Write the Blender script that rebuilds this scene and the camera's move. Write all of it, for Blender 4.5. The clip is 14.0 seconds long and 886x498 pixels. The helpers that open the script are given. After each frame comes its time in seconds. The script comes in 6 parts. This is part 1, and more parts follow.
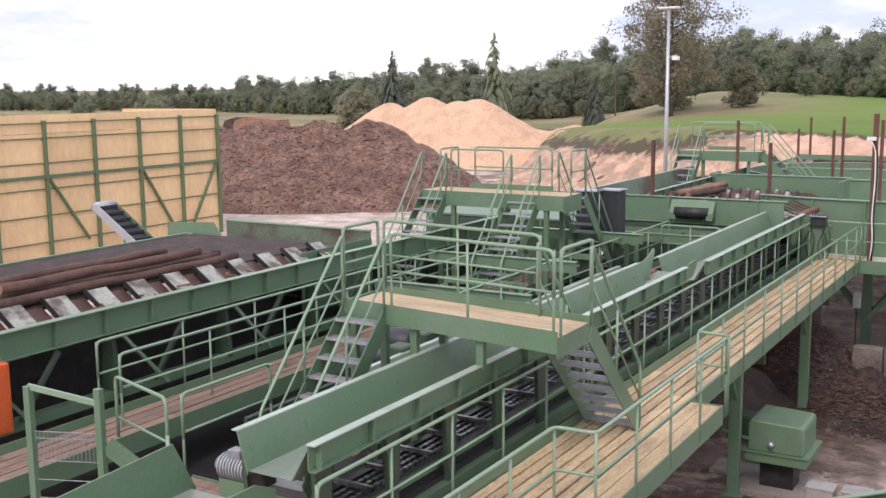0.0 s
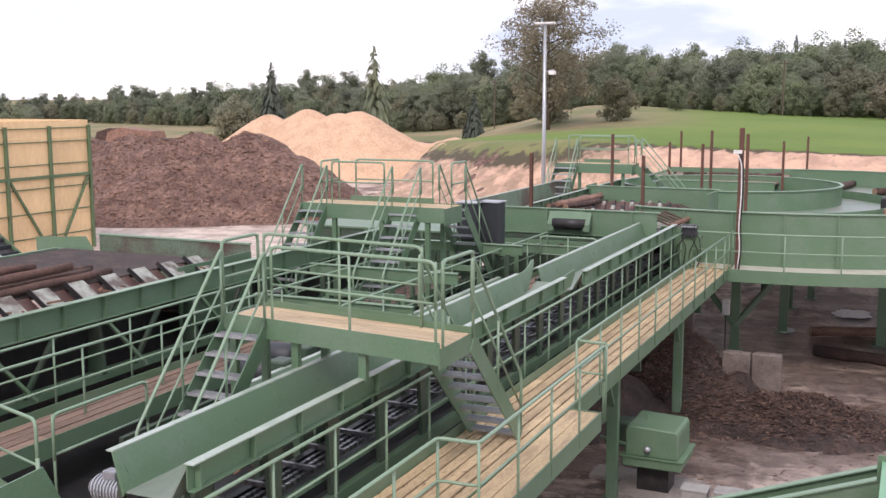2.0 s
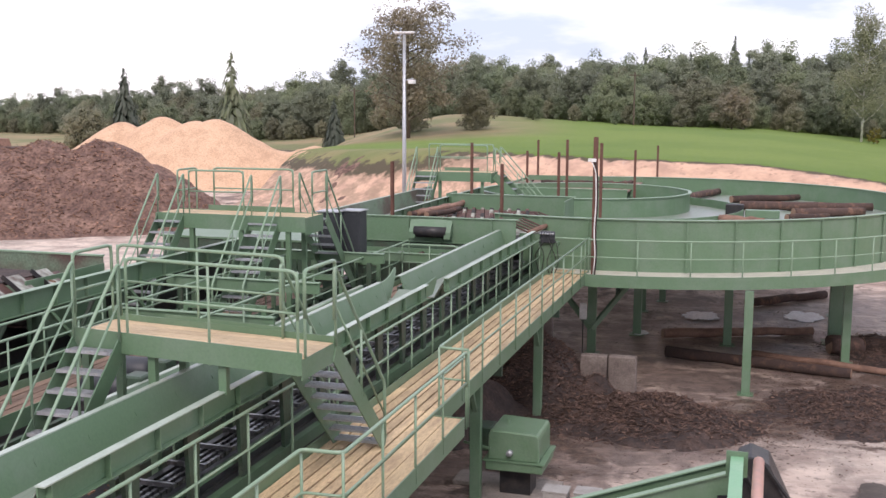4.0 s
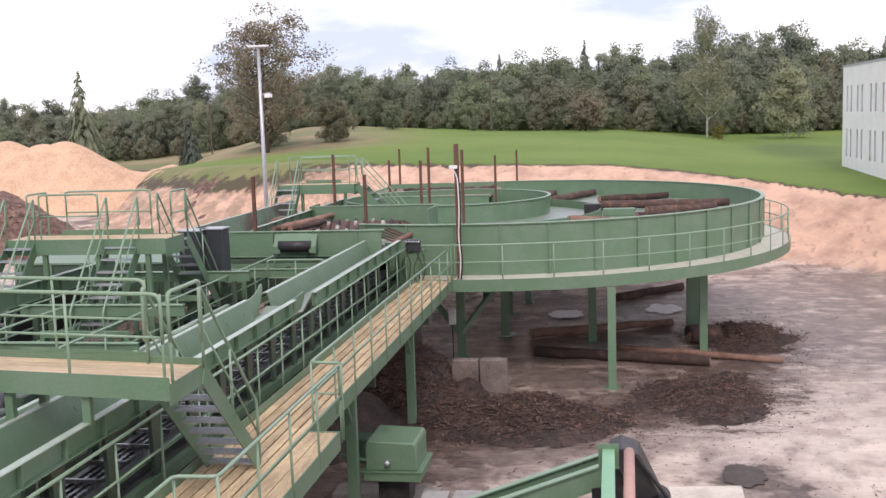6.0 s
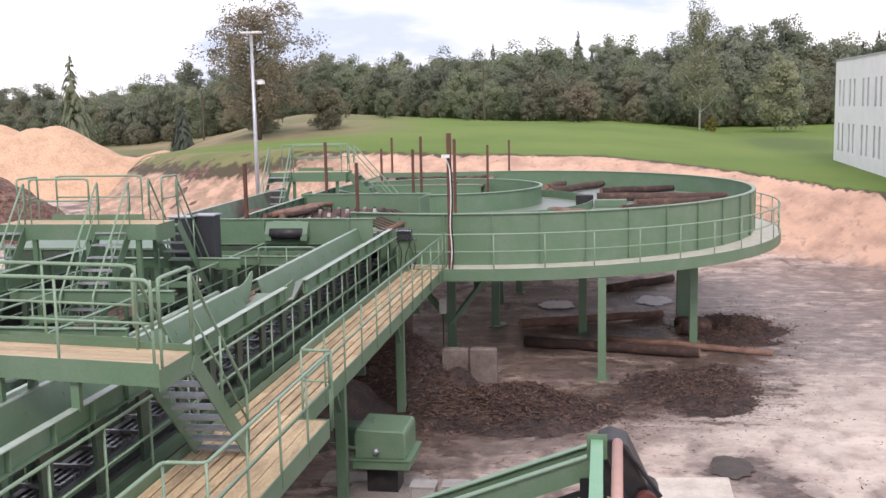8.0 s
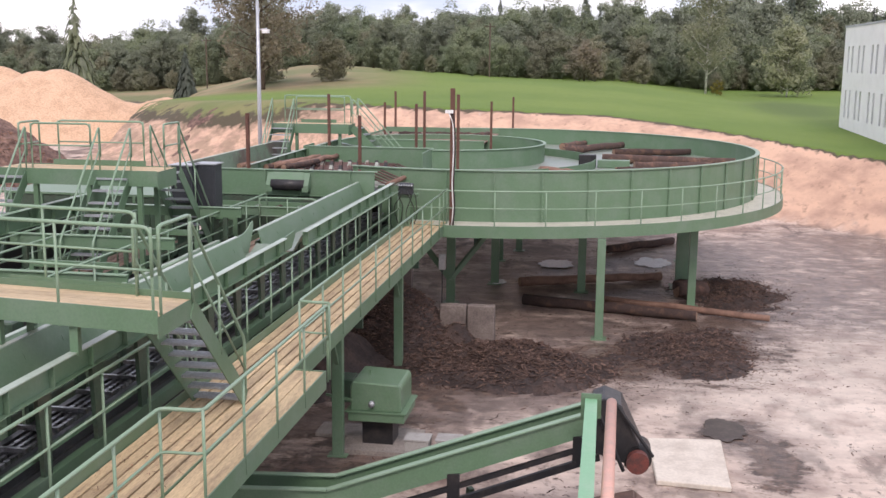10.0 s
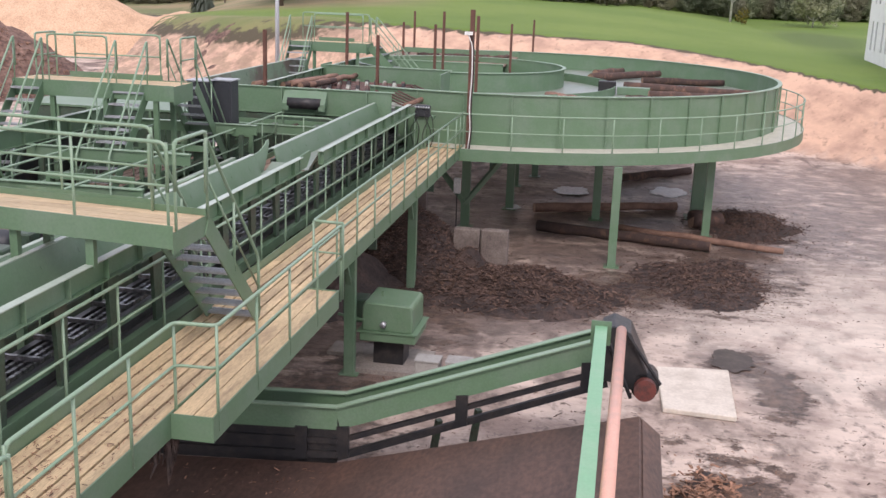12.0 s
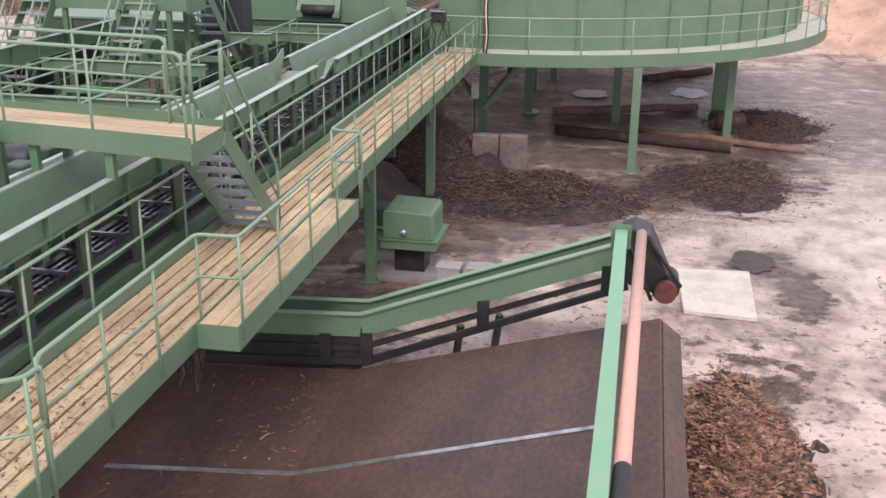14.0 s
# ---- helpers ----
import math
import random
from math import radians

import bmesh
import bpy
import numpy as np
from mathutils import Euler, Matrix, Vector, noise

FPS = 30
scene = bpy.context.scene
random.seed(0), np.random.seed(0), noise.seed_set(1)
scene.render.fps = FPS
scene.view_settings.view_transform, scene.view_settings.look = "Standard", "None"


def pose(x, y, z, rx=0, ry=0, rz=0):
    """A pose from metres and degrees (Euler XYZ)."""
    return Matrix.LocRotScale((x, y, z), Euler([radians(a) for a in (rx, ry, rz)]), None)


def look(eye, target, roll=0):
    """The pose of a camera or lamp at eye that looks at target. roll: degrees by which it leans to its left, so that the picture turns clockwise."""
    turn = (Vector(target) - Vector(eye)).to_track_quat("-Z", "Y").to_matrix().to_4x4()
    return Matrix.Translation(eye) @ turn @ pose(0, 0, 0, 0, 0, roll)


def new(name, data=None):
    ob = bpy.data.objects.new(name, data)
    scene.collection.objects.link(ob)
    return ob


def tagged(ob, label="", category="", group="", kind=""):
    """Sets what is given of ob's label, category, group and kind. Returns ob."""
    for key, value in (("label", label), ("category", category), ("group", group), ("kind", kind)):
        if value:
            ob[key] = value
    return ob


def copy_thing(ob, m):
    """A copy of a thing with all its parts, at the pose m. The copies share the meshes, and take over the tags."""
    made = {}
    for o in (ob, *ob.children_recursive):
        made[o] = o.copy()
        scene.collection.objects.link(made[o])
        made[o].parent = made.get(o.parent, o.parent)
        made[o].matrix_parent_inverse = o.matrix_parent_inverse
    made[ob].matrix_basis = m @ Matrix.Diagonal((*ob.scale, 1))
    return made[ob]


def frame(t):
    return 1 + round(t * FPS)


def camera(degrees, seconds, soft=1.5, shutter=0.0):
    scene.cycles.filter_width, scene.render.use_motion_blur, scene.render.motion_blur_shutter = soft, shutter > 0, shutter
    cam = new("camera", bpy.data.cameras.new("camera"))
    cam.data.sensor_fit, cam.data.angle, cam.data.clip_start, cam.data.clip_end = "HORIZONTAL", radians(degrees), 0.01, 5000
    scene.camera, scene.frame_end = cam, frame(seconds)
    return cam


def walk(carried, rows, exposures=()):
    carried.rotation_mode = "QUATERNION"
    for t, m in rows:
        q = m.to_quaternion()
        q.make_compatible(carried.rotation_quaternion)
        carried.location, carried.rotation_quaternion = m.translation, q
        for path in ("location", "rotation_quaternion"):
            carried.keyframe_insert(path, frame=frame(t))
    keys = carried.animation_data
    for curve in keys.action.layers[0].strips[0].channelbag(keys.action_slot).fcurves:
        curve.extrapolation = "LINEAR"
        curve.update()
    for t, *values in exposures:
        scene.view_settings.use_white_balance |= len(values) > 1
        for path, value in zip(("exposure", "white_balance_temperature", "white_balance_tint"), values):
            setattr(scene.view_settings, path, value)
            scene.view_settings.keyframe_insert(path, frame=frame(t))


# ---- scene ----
cam = camera(46.0, 14.0, soft=1.5)

PATH = [
    (0.0, pose(0.0, 0.0, 8.6, 81.181, 0.579, 30.999)),
    (0.5, pose(0.0, 0.0, 8.6, 81.430, 0.724, 29.802)),
    (1.0, pose(0.0, 0.0, 8.6, 81.672, 0.343, 28.098)),
    (1.5, pose(0.0, 0.0, 8.6, 81.969, 0.367, 26.283)),
    (2.0, pose(0.0, 0.0, 8.6, 81.812, 0.122, 24.502)),
    (2.5, pose(0.0, 0.0, 8.6, 81.812, 0.227, 22.865)),
    (3.0, pose(0.0, 0.0, 8.6, 82.034, 0.265, 21.652)),
    (3.5, pose(0.0, 0.0, 8.6, 82.046, -0.134, 19.525)),
    (4.0, pose(0.0, 0.0, 8.6, 82.282, -0.228, 16.906)),
    (6.5, pose(0.0, 0.0, 8.6, 82.713, 2.104, 8.813)),
    (7.0, pose(0.0, 0.0, 8.6, 82.679, 1.988, 9.044)),
    (9.5, pose(0.0, 0.0, 8.6, 80.437, -0.338, 8.534)),
    (10.0, pose(0.0, 0.0, 8.6, 79.705, -0.524, 9.143)),
    (10.5, pose(0.0, 0.0, 8.6, 78.581, -0.747, 9.822)),
    (11.0, pose(0.0, 0.0, 8.6, 77.444, -1.256, 10.186)),
    (11.5, pose(0.0, 0.0, 8.6, 76.643, -1.804, 10.066)),
    (12.0, pose(0.0, 0.0, 8.6, 75.482, -1.965, 10.264)),
    (12.5, pose(0.0, 0.0, 8.6, 73.484, -1.212, 10.343)),
    (13.0, pose(0.0, 0.0, 8.6, 72.408, -1.006, 10.477)),
    (13.5, pose(0.0, 0.0, 8.6, 71.214, -0.815, 10.645)),
    (14.0, pose(0.0, 0.0, 8.6, 70.356, -0.580, 10.964)),
]
walk(cam, PATH, exposures=((0.0, 0.38), (11.0, 0.38), (13.0, 0.46), (14.0, 0.48)))

# ---------------------------------------------------------------- light
world = bpy.data.worlds.new("sky")
scene.world = world
world.use_nodes = True
wn, wl = world.node_tree.nodes, world.node_tree.links
wn.clear()
w_out = wn.new("ShaderNodeOutputWorld")
sky = wn.new("ShaderNodeTexSky")
sky.sky_type = "NISHITA"
sky.sun_disc = False
sky.sun_elevation, sky.sun_rotation = radians(43), radians(171)
sky_bg = wn.new("ShaderNodeBackground")
sky_bg.inputs["Strength"].default_value = 0.11
wl.new(sky.outputs["Color"], sky_bg.inputs["Color"])
cloud_bg = wn.new("ShaderNodeBackground")
w_co = wn.new("ShaderNodeTexCoord")
w_map = wn.new("ShaderNodeMapping")
w_map.inputs["Scale"].default_value = (1.6, 1.6, 6.0)
w_map.inputs["Location"].default_value = (0.35, 0.1, 0.0)
wl.new(w_co.outputs["Generated"], w_map.inputs["Vector"])
w_noise = wn.new("ShaderNodeTexNoise")
w_noise.inputs["Scale"].default_value = 1.7
w_noise.inputs["Detail"].default_value = 6
w_noise.inputs["Roughness"].default_value = 0.55
wl.new(w_map.outputs["Vector"], w_noise.inputs["Vector"])
w_ramp = wn.new("ShaderNodeValToRGB")
w_ramp.color_ramp.elements[0].position, w_ramp.color_ramp.elements[0].color = 0.40, (0.50, 0.58, 0.72, 1)
w_ramp.color_ramp.elements[1].position, w_ramp.color_ramp.elements[1].color = 0.56, (1.0, 1.0, 1.0, 1)
wl.new(w_noise.outputs["Fac"], w_ramp.inputs["Fac"])
wl.new(w_ramp.outputs["Color"], cloud_bg.inputs["Color"])
cloud_bg.inputs["Strength"].default_value = 1.15
w_mix = wn.new("ShaderNodeMixShader")
w_mix.inputs["Fac"].default_value = 0.88
wl.new(sky_bg.outputs["Background"], w_mix.inputs[1])
wl.new(cloud_bg.outputs["Background"], w_mix.inputs[2])
wl.new(w_mix.outputs["Shader"], w_out.inputs["Surface"])

sun = new("sun", bpy.data.lights.new("sun", "SUN"))
sun.data.energy, sun.data.angle, sun.data.color = 1.5, radians(18), (1.0, 0.93, 0.84)
sun.matrix_world = look((8, -20, 48), (0, 30, 0))
scene.view_settings.exposure = 0.38
scene.view_settings.use_white_balance = True
scene.view_settings.white_balance_temperature = 6500
scene.view_settings.white_balance_tint = 22

# ---------------------------------------------------------------- materials
def mat(name, base, rough=0.6, metal=0.0, spots=None, scale=6.0, amount=0.5, grain=60.0, bump=0.15, vary=0.0, stretch=(1, 1, 1), lo=0.45, hi=0.7, mid=0.22):
    """A painted, woody, stony or earthy surface: base colour, a second colour in worn or stained spots, fine grain and relief."""
    m = bpy.data.materials.new(name)
    m.use_nodes = True
    n, l = m.node_tree.nodes, m.node_tree.links
    b = n["Principled BSDF"]
    b.inputs["Roughness"].default_value, b.inputs["Metallic"].default_value = rough, metal
    co = n.new("ShaderNodeTexCoord")
    mp = n.new("ShaderNodeMapping")
    mp.inputs["Scale"].default_value = stretch
    geo = n.new("ShaderNodeNewGeometry")
    l.new(geo.outputs["Position"], mp.inputs["Vector"])
    big = n.new("ShaderNodeTexNoise")
    big.inputs["Scale"].default_value, big.inputs["Detail"].default_value = scale, 8
    big.inputs["Roughness"].default_value = 0.62
    fine = n.new("ShaderNodeTexNoise")
    fine.inputs["Scale"].default_value, fine.inputs["Detail"].default_value = grain, 4
    l.new(mp.outputs["Vector"], big.inputs["Vector"])
    l.new(mp.outputs["Vector"], fine.inputs["Vector"])
    rp = n.new("ShaderNodeValToRGB")
    rp.color_ramp.elements[0].position, rp.color_ramp.elements[0].color = lo, (0, 0, 0, 1)
    rp.color_ramp.elements[1].position, rp.color_ramp.elements[1].color = hi, (amount, amount, amount, 1)
    l.new(big.outputs["Fac"], rp.inputs["Fac"])
    mix = n.new("ShaderNodeMix")
    mix.data_type = "RGBA"
    mix.inputs[6].default_value = (*base, 1)
    mix.inputs[7].default_value = (*(spots or [c * 0.6 for c in base]), 1)
    l.new(rp.outputs["Color"], mix.inputs[0])
    hsv = n.new("ShaderNodeHueSaturation")
    l.new(mix.outputs[2], hsv.inputs["Color"])
    mr = n.new("ShaderNodeMapRange")
    mr.inputs["From Min"].default_value, mr.inputs["From Max"].default_value = 0.3, 0.7
    mr.inputs["To Min"].default_value, mr.inputs["To Max"].default_value = 1 - mid, 1 + mid
    l.new(fine.outputs["Fac"], mr.inputs["Value"])
    if vary:
        inf = n.new("ShaderNodeObjectInfo")
        v2 = n.new("ShaderNodeMapRange")
        v2.inputs["To Min"].default_value, v2.inputs["To Max"].default_value = 1 - vary, 1 + vary
        l.new(inf.outputs["Random"], v2.inputs["Value"])
        mul = n.new("ShaderNodeMath")
        mul.operation = "MULTIPLY"
        l.new(mr.outputs["Result"], mul.inputs[0])
        l.new(v2.outputs["Result"], mul.inputs[1])
        l.new(mul.outputs[0], hsv.inputs["Value"])
    else:
        l.new(mr.outputs["Result"], hsv.inputs["Value"])
    l.new(hsv.outputs["Color"], b.inputs["Base Color"])
    if bump:
        bp = n.new("ShaderNodeBump")
        bp.inputs["Strength"].default_value, bp.inputs["Distance"].default_value = bump, 0.02
        l.new(fine.outputs["Fac"], bp.inputs["Height"])
        l.new(bp.outputs["Normal"], b.inputs["Normal"])
    return m


GREEN = mat("green_paint", (0.112, 0.194, 0.114), 0.42, 0, (0.16, 0.225, 0.165), 1.3, 0.7, 25, 0.04, mid=0.07)
BRIGHTG = mat("bright_green_paint", (0.19, 0.40, 0.23), 0.4, 0, (0.28, 0.42, 0.28), 2, 0.6, 25, 0.04, mid=0.05)
# pale rail paint; on rims and flange tops it stands in for reflected sky
RAILG = mat("rail_and_lit_rim_green", (0.205, 0.31, 0.208), 0.36, 0, (0.27, 0.34, 0.27), 3, 0.5, 30, 0.03, mid=0.06)
TROUGH = mat("worn_trough_steel", (0.20, 0.26, 0.20), 0.40, 0.1, (0.26, 0.28, 0.25), 1.4, 0.9, 18, 0.05, stretch=(1, 0.15, 1), lo=0.35, hi=0.6, mid=0.12)
# worn flange tops, with the sky's highlight put into the paler base colour
FLANGE = mat("worn_sky_bright_flange", (0.40, 0.47, 0.40), 0.33, 0.1, (0.26, 0.34, 0.26), 2.5, 0.8, 30, 0.03, mid=0.08)
# darker copy of the green, also for parts whose shade is painted in
DARKG = mat("dark_and_shaded_green_steel", (0.045, 0.08, 0.052), 0.5, 0, (0.06, 0.05, 0.04), 2, 0.7, 25, 0.05)
PLANK = mat("raw_pine_plank", (0.56, 0.425, 0.25), 0.75, 0, (0.24, 0.165, 0.11), 2.2, 0.85, 22, 0.15, 0.16, stretch=(3, 0.35, 3), lo=0.42, hi=0.75)
PLANKX = mat("raw_pine_plank_across", (0.56, 0.43, 0.27), 0.75, 0, (0.36, 0.26, 0.16), 2.2, 0.6, 22, 0.15, 0.1, stretch=(0.35, 3, 3))
OLDPLANK = mat("dirty_plank", (0.25, 0.17, 0.125), 0.8, 0, (0.12, 0.085, 0.065), 2.0, 0.8, 22, 0.2, 0.14, stretch=(3, 0.35, 3))
PLY = mat("formwork_plywood", (0.80, 0.575, 0.32), 0.65, 0, (0.66, 0.45, 0.23), 0.6, 0.6, 6, 0.05, 0.06, stretch=(1, 1, 0.4), mid=0.07)
PANELG = mat("panel_frame_green", (0.10, 0.17, 0.09), 0.5, 0, (0.14, 0.12, 0.07), 3, 0.6)
# black machine parts, and the added sheets that stand in for shade
DARK = mat("dark_machinery_and_shade", (0.022, 0.022, 0.024), 0.45, 0.2, (0.06, 0.05, 0.045), 4, 0.7)
CHAIN = mat("oiled_steel_chain", (0.30, 0.30, 0.31), 0.28, 0.9, (0.06, 0.05, 0.05), 9, 0.9)
GALV = mat("galvanised_steel", (0.46, 0.48, 0.50), 0.42, 0.6, (0.34, 0.36, 0.38), 8, 0.6)
RUST = mat("rusty_pipe", (0.115, 0.052, 0.038), 0.65, 0.15, (0.17, 0.08, 0.055), 4, 0.8, 40, 0.15)
ROLLER = mat("dark_red_roller", (0.085, 0.045, 0.038), 0.5, 0.1, (0.16, 0.09, 0.07), 3, 0.8, 30, 0.2)
BARKLOG = mat("log_bark", (0.066, 0.041, 0.034), 0.9, 0, (0.19, 0.105, 0.07), 3.0, 0.75, 26, 0.6, 0.35, lo=0.5, hi=0.68)
REDLOG = mat("reddish_log_bark", (0.135, 0.075, 0.058), 0.9, 0, (0.06, 0.038, 0.03), 3.0, 0.8, 26, 0.6, 0.2)
PEELED = mat("peeled_log", (0.24, 0.14, 0.10), 0.8, 0, (0.11, 0.06, 0.045), 2.5, 0.8, 20, 0.3, 0.2)
LOGEND = mat("sawn_log_end", (0.27, 0.17, 0.115), 0.8, 0, (0.16, 0.095, 0.065), 12, 0.7)
BARK = mat("bark_heap", (0.115, 0.068, 0.055), 0.95, 0, (0.24, 0.15, 0.115), 0.8, 0.9, 5, 1.0, lo=0.38, hi=0.66, mid=0.5)
DARKBARK = mat("wet_dark_bark", (0.036, 0.025, 0.022), 0.85, 0, (0.10, 0.062, 0.048), 1.8, 0.8, 14, 0.9, lo=0.45, hi=0.7, mid=0.4)


def islands(m, low, high):
    """Lets every loose piece of a mesh have its own lightness."""
    n, l = m.node_tree.nodes, m.node_tree.links
    bs = n["Principled BSDF"]
    src = bs.inputs["Base Color"].links[0].from_socket
    h = n.new("ShaderNodeHueSaturation")
    g = n.new("ShaderNodeNewGeometry")
    r = n.new("ShaderNodeMapRange")
    r.inputs["To Min"].default_value, r.inputs["To Max"].default_value = low, high
    l.new(g.outputs["Random Per Island"], r.inputs["Value"])
    l.new(r.outputs["Result"], h.inputs["Value"])
    l.new(src, h.inputs["Color"])
    l.new(h.outputs["Color"], bs.inputs["Base Color"])
    return m


CHIPS = islands(mat("bark_chip", (0.25, 0.135, 0.085), 0.9, 0, (0.10, 0.06, 0.044), 6, 0.9, 30, 0.4, lo=0.4, hi=0.62), 0.35, 1.9)
SAWDUST = mat("wood_chip_heap", (0.62, 0.41, 0.27), 0.95, 0, (0.47, 0.30, 0.19), 0.5, 0.9, 6, 0.8, mid=0.2)
CONC = mat("old_concrete", (0.27, 0.24, 0.215), 0.85, 0, (0.17, 0.145, 0.13), 1.4, 0.8, 24, 0.25)
BLOCKC = mat("dirty_concrete_block", (0.205, 0.17, 0.15), 0.9, 0, (0.10, 0.078, 0.068), 1.6, 0.9, 18, 0.3, lo=0.4)
# stained concrete, its base colour darkened for the shade under the walkway
SHADEC = mat("shaded_stained_concrete", (0.12, 0.095, 0.085), 0.85, 0, (0.06, 0.045, 0.04), 1.2, 0.8, 20, 0.3)
SLAB = mat("pale_concrete_slab", (0.62, 0.56, 0.48), 0.8, 0, (0.42, 0.36, 0.30), 1.4, 0.8, 14, 0.15, mid=0.09)
BROWN = mat("brown_wet_sheet", (0.108, 0.060, 0.045), 0.6, 0.0, (0.062, 0.038, 0.031), 0.9, 0.9, 14, 0.3, mid=0.3, stretch=(1, 0.5, 1), lo=0.38, hi=0.62)
PALEDECK = mat("pale_grating", (0.58, 0.56, 0.47), 0.6, 0.1, (0.40, 0.40, 0.33), 2.5, 0.7, 30, 0.1)
STRIP = mat("bright_metal_strip", (0.55, 0.57, 0.58), 0.3, 0.8, (0.2, 0.17, 0.15), 4, 0.8)
PINK = mat("faded_orange_pipe", (0.66, 0.37, 0.29), 0.5, 0, (0.5, 0.33, 0.27), 5, 0.7, mid=0.07)
PALEST = mat("worn_pale_steel", (0.36, 0.38, 0.33), 0.45, 0.1, (0.10, 0.07, 0.055), 2.5, 0.95, 20, 0.1, lo=0.46, hi=0.6)
MOTORG = mat("grey_motor_paint", (0.24, 0.25, 0.27), 0.4, 0.3, (0.4, 0.4, 0.42), 9, 0.6)
GREYBOX = mat("grey_cabinet_plastic", (0.030, 0.034, 0.040), 0.5, 0, (0.05, 0.055, 0.06), 3, 0.5)
DARKCHIPS = islands(mat("dark_bark_chip", (0.075, 0.046, 0.036), 0.9, 0, (0.16, 0.10, 0.07), 5, 0.8, 30, 0.4, lo=0.5, hi=0.7), 0.45, 1.7)
LIGHTBOX = mat("pale_grey_box", (0.34, 0.33, 0.31), 0.6, 0, (0.20, 0.18, 0.16), 3, 0.6)
WHITE = mat("white_facade", (0.86, 0.86, 0.86), 0.7, 0, (0.72, 0.72, 0.72), 0.8, 0.5, 10, 0.02, mid=0.03)
PANE = mat("window_glass", (0.12, 0.14, 0.165), 0.12, 0.0, (0.22, 0.25, 0.28), 1, 0.5, 3, 0.0, mid=0.05)
WIRE = mat("white_cable", (0.75, 0.75, 0.73), 0.5)
YELLOWP = mat("yellow_paint", (0.72, 0.50, 0.04), 0.4)
REDW = mat("worn_red_paint", (0.16, 0.042, 0.032), 0.55, 0, (0.05, 0.03, 0.027), 7, 0.9, lo=0.4)
STAIN = mat("stained_green_steel", (0.125, 0.18, 0.125), 0.5, 0, (0.085, 0.052, 0.043), 0.45, 1.0, 20, 0.05, lo=0.44, hi=0.58)
ORANGE = mat("orange_panel", (0.65, 0.12, 0.03), 0.45, 0, (0.4, 0.09, 0.03), 2, 0.6)
TRUNK = mat("tree_trunk", (0.10, 0.075, 0.055), 0.9, 0, (0.16, 0.13, 0.1), 5, 0.6)
BIRCHB = mat("birch_trunk", (0.65, 0.63, 0.58), 0.8, 0, (0.08, 0.07, 0.06), 4, 0.8)


def leaf(name, a, b, sc):
    m = mat(name, a, 0.65, 0, b, sc, 1.0, 14, 0.0, 0.22, lo=0.4, hi=0.62, mid=0.35)
    n, l = m.node_tree.nodes, m.node_tree.links
    geo = n.new("ShaderNodeNewGeometry")
    hsv = [x for x in n if x.bl_idname == "ShaderNodeHueSaturation"][0]
    mr = n.new("ShaderNodeMapRange")
    mr.inputs["To Min"].default_value, mr.inputs["To Max"].default_value = 0.75, 1.15
    l.new(geo.outputs["Random Per Island"], mr.inputs["Value"])
    l.new(mr.outputs["Result"], hsv.inputs["Saturation"])
    b = n["Principled BSDF"]
    tr = n.new("ShaderNodeBsdfTranslucent")
    mx = n.new("ShaderNodeMixShader")
    mx.inputs["Fac"].default_value = 0.42
    l.new(hsv.outputs["Color"], tr.inputs["Color"])
    l.new(b.outputs["BSDF"], mx.inputs[1])
    l.new(tr.outputs["BSDF"], mx.inputs[2])
    l.new(mx.outputs["Shader"], n["Material Output"].inputs["Surface"])
    return m


# leaf colours lifted and greyed beyond real foliage, to hold the distance haze
LEAF = leaf("hazy_broad_leaves", (0.205, 0.25, 0.155), (0.27, 0.305, 0.18), 0.15)
LEAFM = leaf("hazy_mixed_leaves", (0.235, 0.245, 0.165), (0.30, 0.29, 0.185), 0.15)
LEAFG = leaf("hazy_aspen_leaves", (0.235, 0.265, 0.19), (0.29, 0.32, 0.22), 0.15)
LEAFB = leaf("browning_leaves", (0.21, 0.195, 0.135), (0.27, 0.225, 0.15), 0.2)
BIRCHL = leaf("birch_leaves", (0.32, 0.345, 0.21), (0.39, 0.40, 0.25), 0.3)
NEEDLE = leaf("spruce_needles", (0.10, 0.125, 0.095), (0.135, 0.16, 0.115), 0.2)

# ---------------------------------------------------------------- mesh helpers
def part(name, bm, material, parent=None, label="", bevel=0.0, smooth=False):
    me = bpy.data.meshes.new(name)
    bm.normal_update()
    if smooth:
        for f in bm.faces:
            f.smooth = True
    bm.to_mesh(me)
    bm.free()
    me.materials.append(material)
    ob = new(name, me)
    if parent is not None:
        ob.parent = parent
    if label:
        tagged(ob, label)
    if bevel:
        md = ob.modifiers.new("edge", "BEVEL")
        md.width, md.segments, md.limit_method = bevel, 1, "ANGLE"
    return ob


def thing(name, label, category, group="", kind="", at=(0, 0, 0)):
    ob = new(name)
    ob.location = at
    ob.empty_display_size = 0.2
    return tagged(ob, label, category, group, kind)


def box(bm, x0, x1, y0, y1, z0, z1):
    vs = [bm.verts.new((x, y, z)) for x in (x0, x1) for y in (y0, y1) for z in (z0, z1)]
    for q in ((0, 1, 3, 2), (4, 6, 7, 5), (0, 4, 5, 1), (2, 3, 7, 6), (0, 2, 6, 4), (1, 5, 7, 3)):
        bm.faces.new([vs[i] for i in q])
    return bm


def boxm(*a):
    return box(bmesh.new(), *a)


